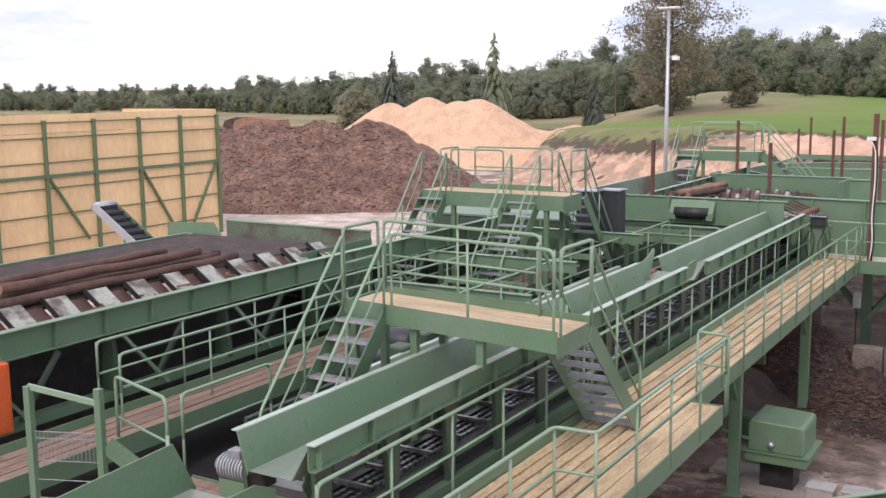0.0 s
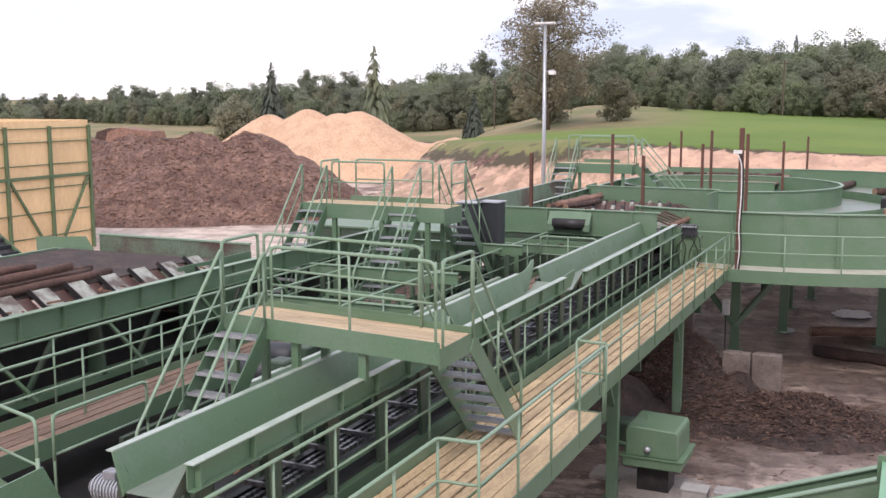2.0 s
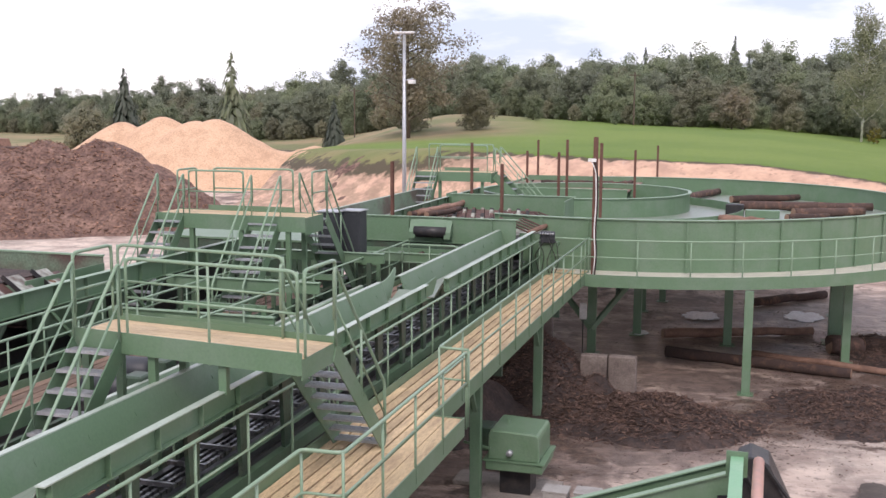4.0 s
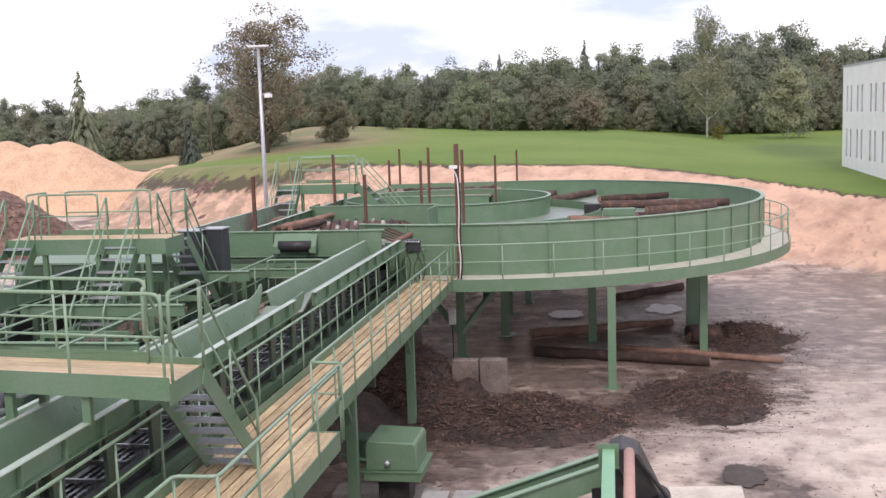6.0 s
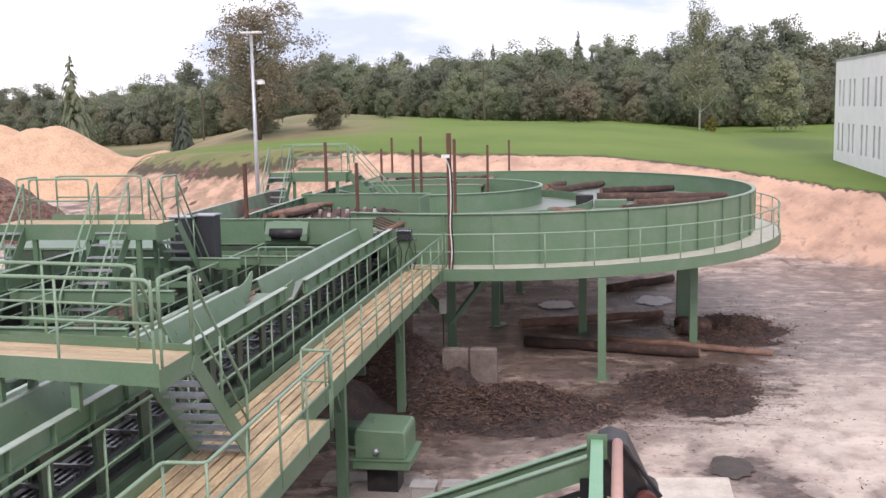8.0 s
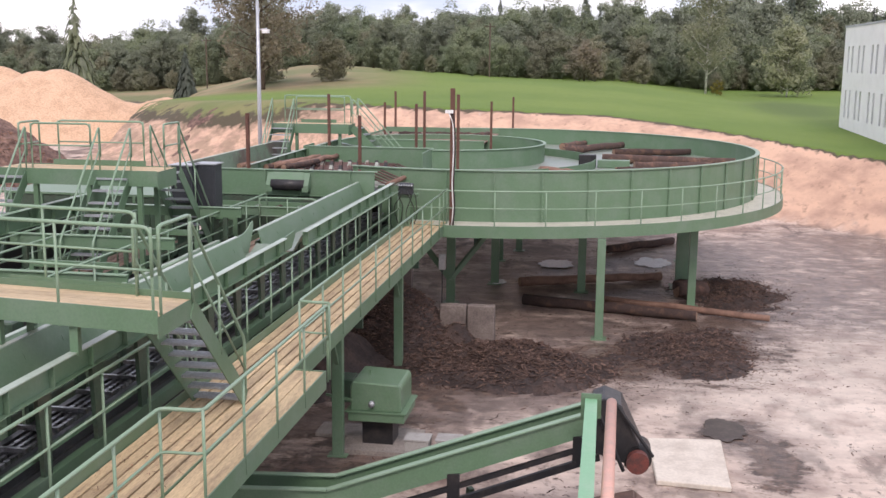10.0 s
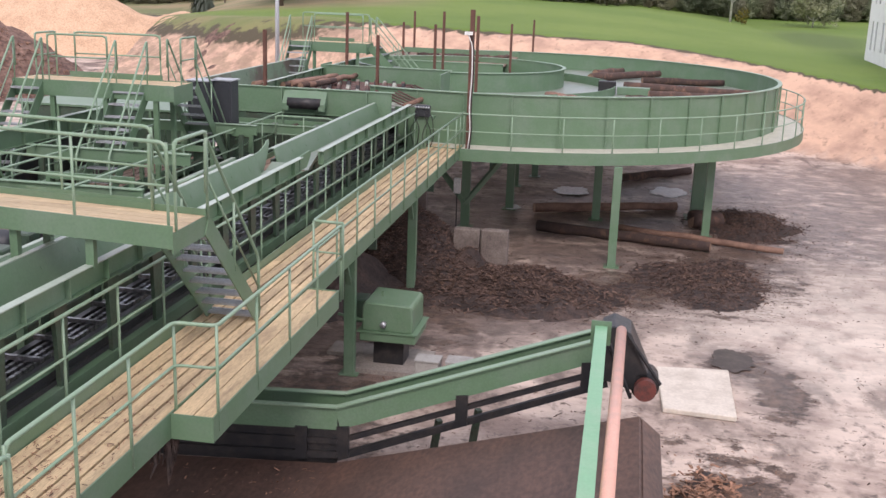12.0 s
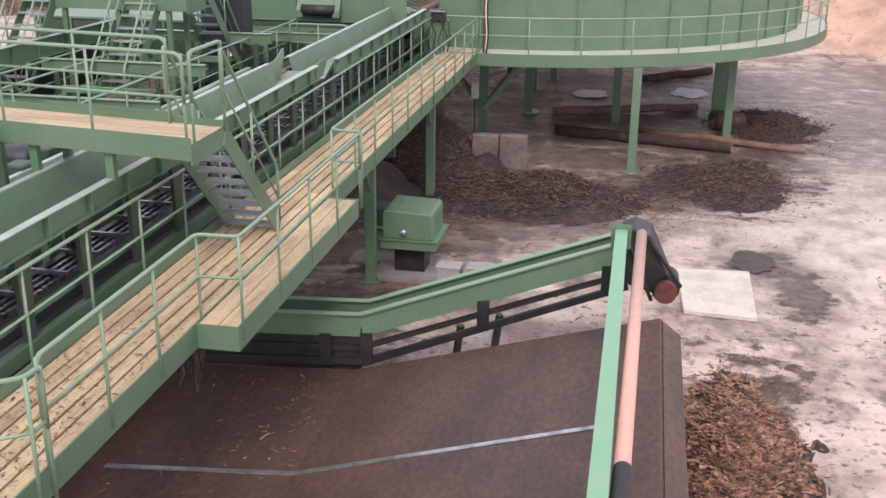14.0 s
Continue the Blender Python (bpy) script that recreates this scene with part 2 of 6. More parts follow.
def prism(bm, pts, axis, a0, a1):
    """A flat outline (u, v) drawn out along an axis. For x: (y, z); for y: (x, z); for z: (x, y)."""
    def place(u, v, a):
        return {"x": (a, u, v), "y": (u, a, v), "z": (u, v, a)}[axis]
    lo = [bm.verts.new(place(u, v, a0)) for u, v in pts]
    hi = [bm.verts.new(place(u, v, a1)) for u, v in pts]
    k = len(pts)
    bm.faces.new(lo)
    bm.faces.new(hi[::-1])
    for i in range(k):
        bm.faces.new((lo[i], hi[i], hi[(i + 1) % k], lo[(i + 1) % k]))
    bmesh.ops.recalc_face_normals(bm, faces=bm.faces)
    return bm


def beam(bm, p, q, w, h, up=(0, 0, 1)):
    """A straight bar of rectangular section between two points."""
    p, q = Vector(p), Vector(q)
    d = (q - p).normalized()
    u = Vector(up)
    if abs(d.dot(u)) > 0.98:
        u = Vector((0, 1, 0))
    s = d.cross(u).normalized() * w / 2
    v = s.cross(d).normalized() * h / 2
    a = [bm.verts.new(p + i * s + j * v) for i, j in ((-1, -1), (1, -1), (1, 1), (-1, 1))]
    b = [bm.verts.new(q + i * s + j * v) for i, j in ((-1, -1), (1, -1), (1, 1), (-1, 1))]
    bm.faces.new(a)
    bm.faces.new(b[::-1])
    for i in range(4):
        bm.faces.new((a[i], b[i], b[(i + 1) % 4], a[(i + 1) % 4]))
    bmesh.ops.recalc_face_normals(bm, faces=bm.faces)
    return bm


def beamm(*a, **k):
    return beam(bmesh.new(), *a, **k)


def rounded(pts, r=0.12, n=4):
    """A line with its corners rounded off."""
    pts = [Vector(p) for p in pts]
    out = [pts[0]]
    for a, b, c in zip(pts, pts[1:], pts[2:]):
        k = min(r, (a - b).length * 0.45, (c - b).length * 0.45)
        p, q = b + (a - b).normalized() * k, b + (c - b).normalized() * k
        for i in range(n + 1):
            t = i / n
            out.append(p * (1 - t) ** 2 + b * 2 * t * (1 - t) + q * t * t)
    return out + [pts[-1]]


def tube(bm, pts, r, seg=8, radii=None):
    pts = [Vector(p) for p in pts]
    rings, ref = [], None
    for i, p in enumerate(pts):
        d = (pts[min(i + 1, len(pts) - 1)] - pts[max(i - 1, 0)]).normalized()
        if ref is None:
            ref = d.orthogonal().normalized()
        ref = (ref - d * ref.dot(d)).normalized()
        s = d.cross(ref)
        rr = radii[i] if radii else r
        rings.append([bm.verts.new(p + (ref * math.cos(2 * math.pi * k / seg) + s * math.sin(2 * math.pi * k / seg)) * rr) for k in range(seg)])
    for a, b in zip(rings, rings[1:]):
        for k in range(seg):
            bm.faces.new((a[k], a[(k + 1) % seg], b[(k + 1) % seg], b[k]))
    bm.faces.new(rings[0][::-1])
    bm.faces.new(rings[-1])
    return bm


def tubem(pts, r, seg=8, radii=None):
    return tube(bmesh.new(), pts, r, seg, radii)


def shared(name, me, parent, m=None, label=""):
    ob = new(name, me)
    ob.parent = parent
    if m is not None:
        ob.matrix_basis = m
    if label:
        tagged(ob, label)
    return ob


ZD, ZP = 3.5, 5.5      # the walkways' and the crossing platform's floors


def along(pts, step):
    """Points every step metres along a line, and its ends."""
    out = []
    for a, b in zip(pts, pts[1:]):
        a, b = Vector(a), Vector(b)
        n = max(1, round((b - a).length / step))
        out += [a.lerp(b, i / n) for i in range(n)]
    return out + [Vector(pts[-1])]


def railing(name, label, floor_pts, top=1.1, step=1.9, mid=True, down=0.22, group="railings", ends=True, r=0.026, material=None):
    """A pipe railing along floor points: top rail, middle rail, round posts fixed to the fascia."""
    material = material or RAILG
    t = thing(name, label, "railing", group, at=floor_pts[0])
    o = Vector(floor_pts[0])
    pts = [Vector(p) - o for p in floor_pts]
    up = Vector((0, 0, top))
    line = [p + up for p in pts]
    if ends:
        line = [pts[0] + up * 0.45] + line + [pts[-1] + up * 0.45]
    part("top_rail", tubem(rounded(line), r, 8), material, t, smooth=True)
    if mid:
        part("mid_rail", tubem(rounded([p + up * 0.52 for p in pts]), r * 0.75, 6), material, t, smooth=True)
    for p in along(pts, step):
        part("post", tubem([p - Vector((0, 0, down)), p + up], r * 0.85, 6), material, t, smooth=True)
    return t


def stair(name, label, top, direction, side, width, drop, run, treads, posts=True, tread_mat=None):
    """A steep open steel stair: two stringers, grating treads, pipe handrails on both sides. Goes down along direction."""
    t = thing(name, label, "stair", "steel stairs", at=top)
    d, s = Vector(direction).normalized(), Vector(side).normalized()
    foot = d * run - Vector((0, 0, drop))
    for k in (0, 1):
        o = s * width * k
        part("stringer", beamm(o - Vector((0, 0, 0.12)), o + foot + Vector((0, 0, 0.02)), 0.02, 0.30), GREEN, t)
        h = Vector((0, 0, 1.05))
        part("handrail", tubem(rounded([o + h * 0.3 - d * 0.02, o + h, o + foot + h * 0.92, o + foot + h * 0.1]), 0.025, 8), RAILG, t, smooth=True)
        part("mid_handrail", tubem([o + h * 0.5, o + foot + h * 0.46], 0.018, 6), RAILG, t, smooth=True)
        for f in (0.02, 0.5):
            p = o + foot * f
            part("post", tubem([p, p + h * (1 if f < 0.3 else 0.97)], 0.021, 6), RAILG, t, smooth=True)
    me = None
    for i in range(treads):
        c = foot * ((i + 0.7) / treads)
        if me is None:
            bm = bmesh.new()
            a, b = s * 0.01, s * (width - 0.01)
            for k in range(6):
                off = d * (-0.11 + k * 0.045)
                beam(bm, a + off, b + off, 0.012, 0.035)
            for k in range(9):
                q = a.lerp(b, (k + 0.5) / 9)
                beam(bm, q - d * 0.12, q + d * 0.125, 0.008, 0.02)
            beam(bm, a + d * 0.125, b + d * 0.125, 0.025, 0.045)
            ob = part("tread", bm, tread_mat or GALV, t, "galvanised grating tread")
            me = ob.data
            ob.location = c
        else:
            shared("tread", me, t, Matrix.Translation(c), "galvanised grating tread")
    return t


# ---------------------------------------------------------------- ground
def lerp_table(x, table):
    if x <= table[0][0]:
        return table[0][1]
    for (a, u), (b, v) in zip(table, table[1:]):
        if x <= b:
            return u + (v - u) * (x - a) / (b - a)
    return table[-1][1]


TOE = ((-70, 165), (-52, 140), (-44, 112), (-34, 101), (-22, 95), (-10, 88), (0, 83), (9, 76), (14, 69), (22, 58), (40, 40))
FACE = ((-70, 60), (-45, 18), (-30, 12), (-10, 9), (5, 11), (14, 8), (30, 8))
TOP = ((-90, 1.5), (-60, 2.5), (-45, 4.3), (-25, 5.3), (-10, 5.2), (0, 5.0), (8, 4.2), (14, 3.5), (30, 3.6))


def height(x, y):
    s = (y - lerp_table(x, TOE)) / lerp_table(x, FACE)
    h = lerp_table(x, TOP)
    k = min(max(s, 0), 1)
    k = k * k * (3 - 2 * k)
    z = k * h
    if s > 1:
        far = y - lerp_table(x, TOE) - lerp_table(x, FACE)
        z += min(far, 60) * 0.012 + max(0, min(far - 110, 500)) * 0.012
        if y > 120:
            z += 2.6 * math.exp(-((x / y + 0.23) / 0.09) ** 2) * min(max((y - 150) / 50, 0), 1)
    if 0 < s < 1:
        z += 0.5 * noise.noise((x * 0.22, y * 0.22, 3)) * (1 - abs(2 * k - 1)) + 0.25 * noise.noise((x * 0.7, y * 0.7, 1)) * (1 - abs(2 * k - 1))
    z += 0.04 * noise.noise((x * 0.3, y * 0.3, 7)) if s < 0.2 else 0
    return z


def ground():
    bm = bmesh.new()
    xs = [-2600, -1500, -900, -600, -400, -300, -240, -190] + [-160 + 4 * i for i in range(23)] + [-68 + 1.5 * i for i in range(67)] + [36, 45, 60, 80, 110, 150, 220, 320, 500, 900, 1500, 2600]
    ys = [-600, -200, -80, -30] + [-10 + 3 * i for i in range(20)] + [50 + 1.2 * i for i in range(70)] + [135 + 4 * i for i in range(20)] + [220, 240, 260, 300, 350, 420, 520, 700, 1000, 1500, 2500, 4500]
    xs = sorted(set(xs + [-8.0 + 0.5 * i for i in range(45)]))
    ys = sorted(set(ys + [20.0 + 0.6 * i for i in range(60)]))
    grid = [[bm.verts.new((x, y, height(x, y))) for x in xs] for y in ys]
    for a, b in zip(grid, grid[1:]):
        for i in range(len(xs) - 1):
            bm.faces.new((a[i], a[i + 1], b[i + 1], b[i]))
    m = bpy.data.materials.new("yard_bank_and_field")
    m.use_nodes = True
    n, l = m.node_tree.nodes, m.node_tree.links
    b = n["Principled BSDF"]
    b.inputs["Roughness"].default_value = 0.9
    geo = n.new("ShaderNodeNewGeometry")

    def noise_of(sc, det=6, stretch=(1, 1, 1), rough=0.6):
        mp = n.new("ShaderNodeMapping")
        mp.inputs["Scale"].default_value = stretch
        l.new(geo.outputs["Position"], mp.inputs["Vector"])
        t = n.new("ShaderNodeTexNoise")
        t.inputs["Scale"].default_value, t.inputs["Detail"].default_value, t.inputs["Roughness"].default_value = sc, det, rough
        l.new(mp.outputs["Vector"], t.inputs["Vector"])
        return t.outputs["Fac"]

    def ramp(src, p0, p1, c0=(0, 0, 0), c1=(1, 1, 1)):
        r = n.new("ShaderNodeValToRGB")
        r.color_ramp.elements[0].position, r.color_ramp.elements[0].color = p0, (*c0, 1)
        r.color_ramp.elements[1].position, r.color_ramp.elements[1].color = p1, (*c1, 1)
        l.new(src, r.inputs["Fac"])
        return r.outputs["Color"]

    def blend(fac, a, c):
        x = n.new("ShaderNodeMix")
        x.data_type = "RGBA"
        l.new(fac, x.inputs[0])
        for i, v in ((6, a), (7, c)):
            if isinstance(v, tuple):
                x.inputs[i].default_value = (*v, 1)
            else:
                l.new(v, x.inputs[i])
        return x.outputs[2]

    def attr(name):
        a = n.new("ShaderNodeAttribute")
        a.attribute_name = name
        return a.outputs["Fac"]

    def times(a, c, op="MULTIPLY"):
        x = n.new("ShaderNodeMath")
        x.operation = op
        x.use_clamp = True
        for i, v in ((0, a), (1, c)):
            if isinstance(v, float):
                x.inputs[i].default_value = v
            else:
                l.new(v, x.inputs[i])
        return x.outputs[0]

    yard = blend(ramp(noise_of(0.32, 10, (1, 1.5, 1), 0.65), 0.43, 0.60), (0.65, 0.52, 0.435), (0.285, 0.205, 0.17))
    yard = blend(ramp(noise_of(1.1, 9, (1, 0.5, 1)), 0.52, 0.64), yard, (0.13, 0.092, 0.076))
    yard = blend(ramp(noise_of(4.0, 6), 0.56, 0.68), yard, (0.09, 0.065, 0.055))
    yard = blend(ramp(noise_of(0.14, 10, (1, 1, 1), 0.7), 0.54, 0.64), yard, (0.17, 0.125, 0.105))
    yard = blend(attr("pale"), yard, blend(ramp(noise_of(0.8, 8), 0.45, 0.62), (0.68, 0.60, 0.515), (0.40, 0.33, 0.285)))
    yard = blend(times(attr("wet"), ramp(noise_of(0.9, 9, (1, 1.6, 1), 0.68), 0.32, 0.54), "MULTIPLY"), yard, blend(ramp(noise_of(2.4, 8), 0.40, 0.65), (0.20, 0.152, 0.132), (0.105, 0.079, 0.068)))
    spread = times(attr("litter"), times(ramp(noise_of(0.85, 10, (1, 1.3, 1), 0.7), 0.32, 0.72), 0.75), "ADD")
    soil = blend(ramp(noise_of(3.2, 8, rough=0.75), 0.42, 0.60), (0.060, 0.043, 0.036), (0.17, 0.115, 0.088))
    yard = blend(ramp(spread, 0.62, 0.76), yard, soil)
    clay = blend(ramp(noise_of(0.5, 9, (1, 1, 2)), 0.42, 0.66), (0.64, 0.42, 0.30), (0.42, 0.27, 0.20))
    clay = blend(ramp(noise_of(2.2, 6), 0.58, 0.78), clay, (0.26, 0.17, 0.12))
    grass = blend(ramp(noise_of(0.06, 6), 0.4, 0.62), (0.108, 0.182, 0.022), (0.150, 0.220, 0.034))
    grass = blend(ramp(noise_of(3.0, 4), 0.5, 0.8), grass, (0.095, 0.150, 0.026))
    # shade patch beside the building, painted as a darker grass colour
    grass = blend(attr("field_shade"), grass, (0.070, 0.112, 0.022))
    dry = blend(ramp(noise_of(0.09, 7), 0.42, 0.6), (0.28, 0.22, 0.12), (0.16, 0.17, 0.07))
    col = blend(times(attr("bank"), ramp(noise_of(0.6, 6), 0.25, 0.4), "MULTIPLY"), yard, clay)
    worn = times(ramp(spread, 0.55, 0.80), times(attr("bank"), 0.55))
    col = blend(worn, col, (0.20, 0.155, 0.10))
    edge = times(attr("field"), times(ramp(noise_of(0.9, 8), 0.3, 0.7), 0.22), "ADD")
    sharp = ramp(edge, 0.62, 0.68)
    turf = ramp(edge, 0.40, 0.50)
    col = blend(turf, col, (0.085, 0.07, 0.042))
    col = blend(sharp, col, blend(attr("dry"), grass, dry))
    l.new(col, b.inputs["Base Color"])
    bp = n.new("ShaderNodeBump")
    bp.inputs["Strength"].default_value, bp.inputs["Distance"].default_value = 0.5, 0.08
    l.new(noise_of(3.0, 8, rough=0.7), bp.inputs["Height"])
    l.new(bp.outputs["Normal"], b.inputs["Normal"])
    rr = n.new("ShaderNodeMapRange")
    l.new(attr("wet"), rr.inputs["Value"])
    rr.inputs["To Min"].default_value, rr.inputs["To Max"].default_value = 0.92, 0.36
    l.new(rr.outputs["Result"], b.inputs["Roughness"])
    ob = part("ground", bm, m, smooth=True)
    me = ob.data
    names = ("bank", "field", "dry", "wet", "pale", "field_shade", "litter")
    vals = {k: np.zeros(len(me.vertices), dtype=np.float32) for k in names}
    for v in me.vertices:
        x, y, z = v.co
        i = v.index
        s = (y - lerp_table(x, TOE)) / lerp_table(x, FACE)
        vals["bank"][i] = min(max(s * 6 + 0.4, 0), 1)
        vals["field"][i] = min(max((s - 0.80) * 3.2, 0), 1)
        vals["dry"][i] = 1 if x < -48 else min(max((-0.13 - x / max(y, 1)) * 14, 0), 1) * min(max((y - 135) / 20, 0), 1)
        # where the painted shade lies on the field near the building
        vals["field_shade"][i] = min(1.0, 1.6 * math.exp(-((x - 17.5) / 3.6) ** 2 - ((y - 136) / 20) ** 2)) * 0.8
        if x < -18 and s < 1.25:
            f_ = min((-18 - x) / 8, 1)
            vals["field"][i] = max(vals["field"][i], f_ * min(max((s - 0.40) * 1.6, 0), 0.62))
            vals["dry"][i] = max(vals["dry"][i], 0.75 * f_)
        w = math.exp(-((x + 7) / 6.0) ** 2 - ((y - 36) / 16) ** 2)
        w += 1.5 * math.exp(-((x - 3.0) / 0.85) ** 2 - ((y - 31.4) / 1.5) ** 2) + 1.1 * math.exp(-((x - 3.9) / 0.65) ** 2 - ((y - 29.0) / 2.0) ** 2) + 1.15 * math.exp(-((x - 11) / 6) ** 2 - ((y - 60) / 6) ** 2) + 0.8 * math.exp(-((x - 9.5) / 2.2) ** 2 - ((y - 46) / 4) ** 2)
        w += 1.2 * math.exp(-((x - 2.8) / 3.2) ** 2 - ((y - 42.5) / 4.6) ** 2) + 1.2 * math.exp(-((x - 6.2) / 4.0) ** 2 - ((y - 51) / 5.0) ** 2) + 0.9 * math.exp(-((x + 2.6) / 4.4) ** 2 - ((y - 37.5) / 4.6) ** 2) + 0.7 * math.exp(-((x - 0.5) / 5) ** 2 - ((y - 50) / 5) ** 2)
        w += 0.75 * math.exp(-((x - 0.5) / 7) ** 2 - ((y - 55) / 10) ** 2) + 1.2 * math.exp(-((x - 12) / 6) ** 2 - ((y - 65) / 5.5) ** 2)
        vals["wet"][i] = min(w, 1)
        vals["litter"][i] = min(0.62, 0.62 * math.exp(-((x + 2.6) / 4.4) ** 2 - ((y - 37.6) / 3.2) ** 2) + 0.62 * math.exp(-((x + 6.5) / 3) ** 2 - ((y - 40) / 6) ** 2) + 0.50 * math.exp(-((x - 3.0) / 2.9) ** 2 - ((y - 41.5) / 5) ** 2)
                                + (0.36 * min((-16 - x) / 6, 1) if x < -16 and -0.2 < s < 1.1 else 0) + 0.52 * math.exp(-((x - 5.2) / 3.0) ** 2 - ((y - 50.5) / 5) ** 2) + 0.42 * math.exp(-((x - 2.2) / 1.6) ** 2 - ((y - 22) / 6) ** 2) + 0.55 * math.exp(-((x - 3.9) / 0.75) ** 2 - ((y - 28.9) / 2.3) ** 2) + 0.5 * math.exp(-((x - 3.0) / 0.75) ** 2 - ((y - 31.4) / 1.5) ** 2) + 0.44 * math.exp(-((x + 5.5) / 2.6) ** 2 - ((y - 28) / 7) ** 2))
        vals["pale"][i] = min(1, 0.7 * math.exp(-((x + 45) / 22) ** 2 - ((y - 72) / 9) ** 2) + 0.75 * math.exp(-((x - 5) / 4) ** 2 - ((y - 36) / 9) ** 2) + 0.5 * math.exp(-((x - 9) / 2.5) ** 2 - ((y - 44) / 6) ** 2))
    for k in names:
        me.attributes.new(k, "FLOAT", "POINT")
        me.attributes[k].data.foreach_set("value", vals[k])
    return tagged(ob, "yard of mud and concrete, clay bank and green field", "ground", kind="structure")


ground()


# ---------------------------------------------------------------- main walkway with its planks
def walkway(name, label, x0, x1, y0, y1, z, planks, plank_mat, bulge=None, group="walkways"):
    t = thing(name, label, "walkway", group, at=(x0, y0, z))
    w = x1 - x0
    part("side_beam", boxm(w, w + 0.02, 0, y1 - y0, -0.30, 0.02), GREEN, t)
    part("side_beam", boxm(-0.02, 0, 0, y1 - y0, -0.30, 0.14), GREEN, t)
    for k in range(int((y1 - y0) / 2.4) + 1):
        # joists take the darker green, painting in the shade beneath the planks
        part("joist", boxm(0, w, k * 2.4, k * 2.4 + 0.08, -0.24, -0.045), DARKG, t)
    pw = w / planks
    me = None
    for i in range(planks):
        y = -random.random() * 3
        while y < y1 - y0:
            a, b = max(y, 0), min(y + 4.2, y1 - y0)
            if b - a > 0.3:
                j = random.uniform(-0.004, 0.004)
                part("plank", boxm(i * pw + 0.018, (i + 1) * pw - 0.018, a + 0.006, b - 0.006, -0.04 + j, j), plank_mat, t)
            y += 4.2
    if bulge:
        bx, b0, b1 = bulge
        for k in range(2):
            c = (bx - x1) / 2
            part("plank", boxm(w + 0.03 + k * c, w + 0.015 + (k + 1) * c, b0 - y0, b1 - y0, -0.04, 0.0), plank_mat, t)
        part("side_beam", boxm(w + bx - x1 + 0.02, w + bx - x1 + 0.04, b0 - y0 - 0.02, b1 - y0 + 0.02, -0.30, 0.02), GREEN, t)
        for b in (b0, b1):
            part("end_beam", boxm(w + 0.022, w + bx - x1 + 0.018, b - y0 - 0.02, b - y0, -0.30, 0.02), GREEN, t)
    return t


MAIN = walkway("plank_walkway", "long steel walkway with pale pine planks beside the conveyor", -6.25, -5.1, 9.6, 43.0, ZD, 6, PLANK, (-4.58, 15.0, 21.9))
railing("walkway_railing", "green pipe railing along the outer edge of the plank walkway",
        [(-5.08, 10.6, ZD), (-5.08, 15.0, ZD), (-4.55, 15.02, ZD), (-4.55, 21.9, ZD)], step=1.75, ends=True)
railing("walkway_railing", "green pipe railing along the outer edge of the plank walkway",
        [(-4.55, 22.0, ZD), (-5.08, 22.05, ZD), (-5.05, 42.3, ZD)], step=1.8, ends=False)
railing("walkway_railing", "green pipe railing between plank walkway and conveyor", [(-6.42, 11.5, ZD), (-6.42, 43.0, ZD)], step=1.75, down=0.4)
railing("walkway_railing", "green pipe railing at the near end of the plank walkway", [(-5.35, 9.8, ZD), (-4.95, 10.15, ZD), (-4.95, 10.45, ZD)], step=1.2)


def support(parent, x, y, z, w=0.22, brace=0.9, mate=None):
    """A column with a foot plate and a brace, as a part of what it carries."""
    mate = mate or GREEN
    o = Vector(parent.location)
    g = height(x, y)
    leg = part("leg", boxm(-w / 2, w / 2, -w / 2, w / 2, 0, z - g), mate, parent, bevel=0.01)
    leg.location = Vector((x, y, g)) - o
    part("foot_plate", boxm(-w * 0.9, w * 0.9, -w * 0.9, w * 0.9, 0, 0.03), mate, leg)
    if brace:
        part("brace", beamm((0, 0, z - g - brace * 1.2), (0, -brace, z - g - 0.02), 0.09, 0.09), mate, leg)
    return leg


for yy in (10.2, 28.5, 37.0):
    support(MAIN, -5.72, yy, ZD - 0.3, 0.24, 1.0)
    support(MAIN, -7.6, yy, ZD - 0.1, 0.24, 0.0)
    part("cross_beam", boxm(-2.75, 1.1, yy - 9.66, yy - 9.54, -0.6, -0.32), DARKG, MAIN)


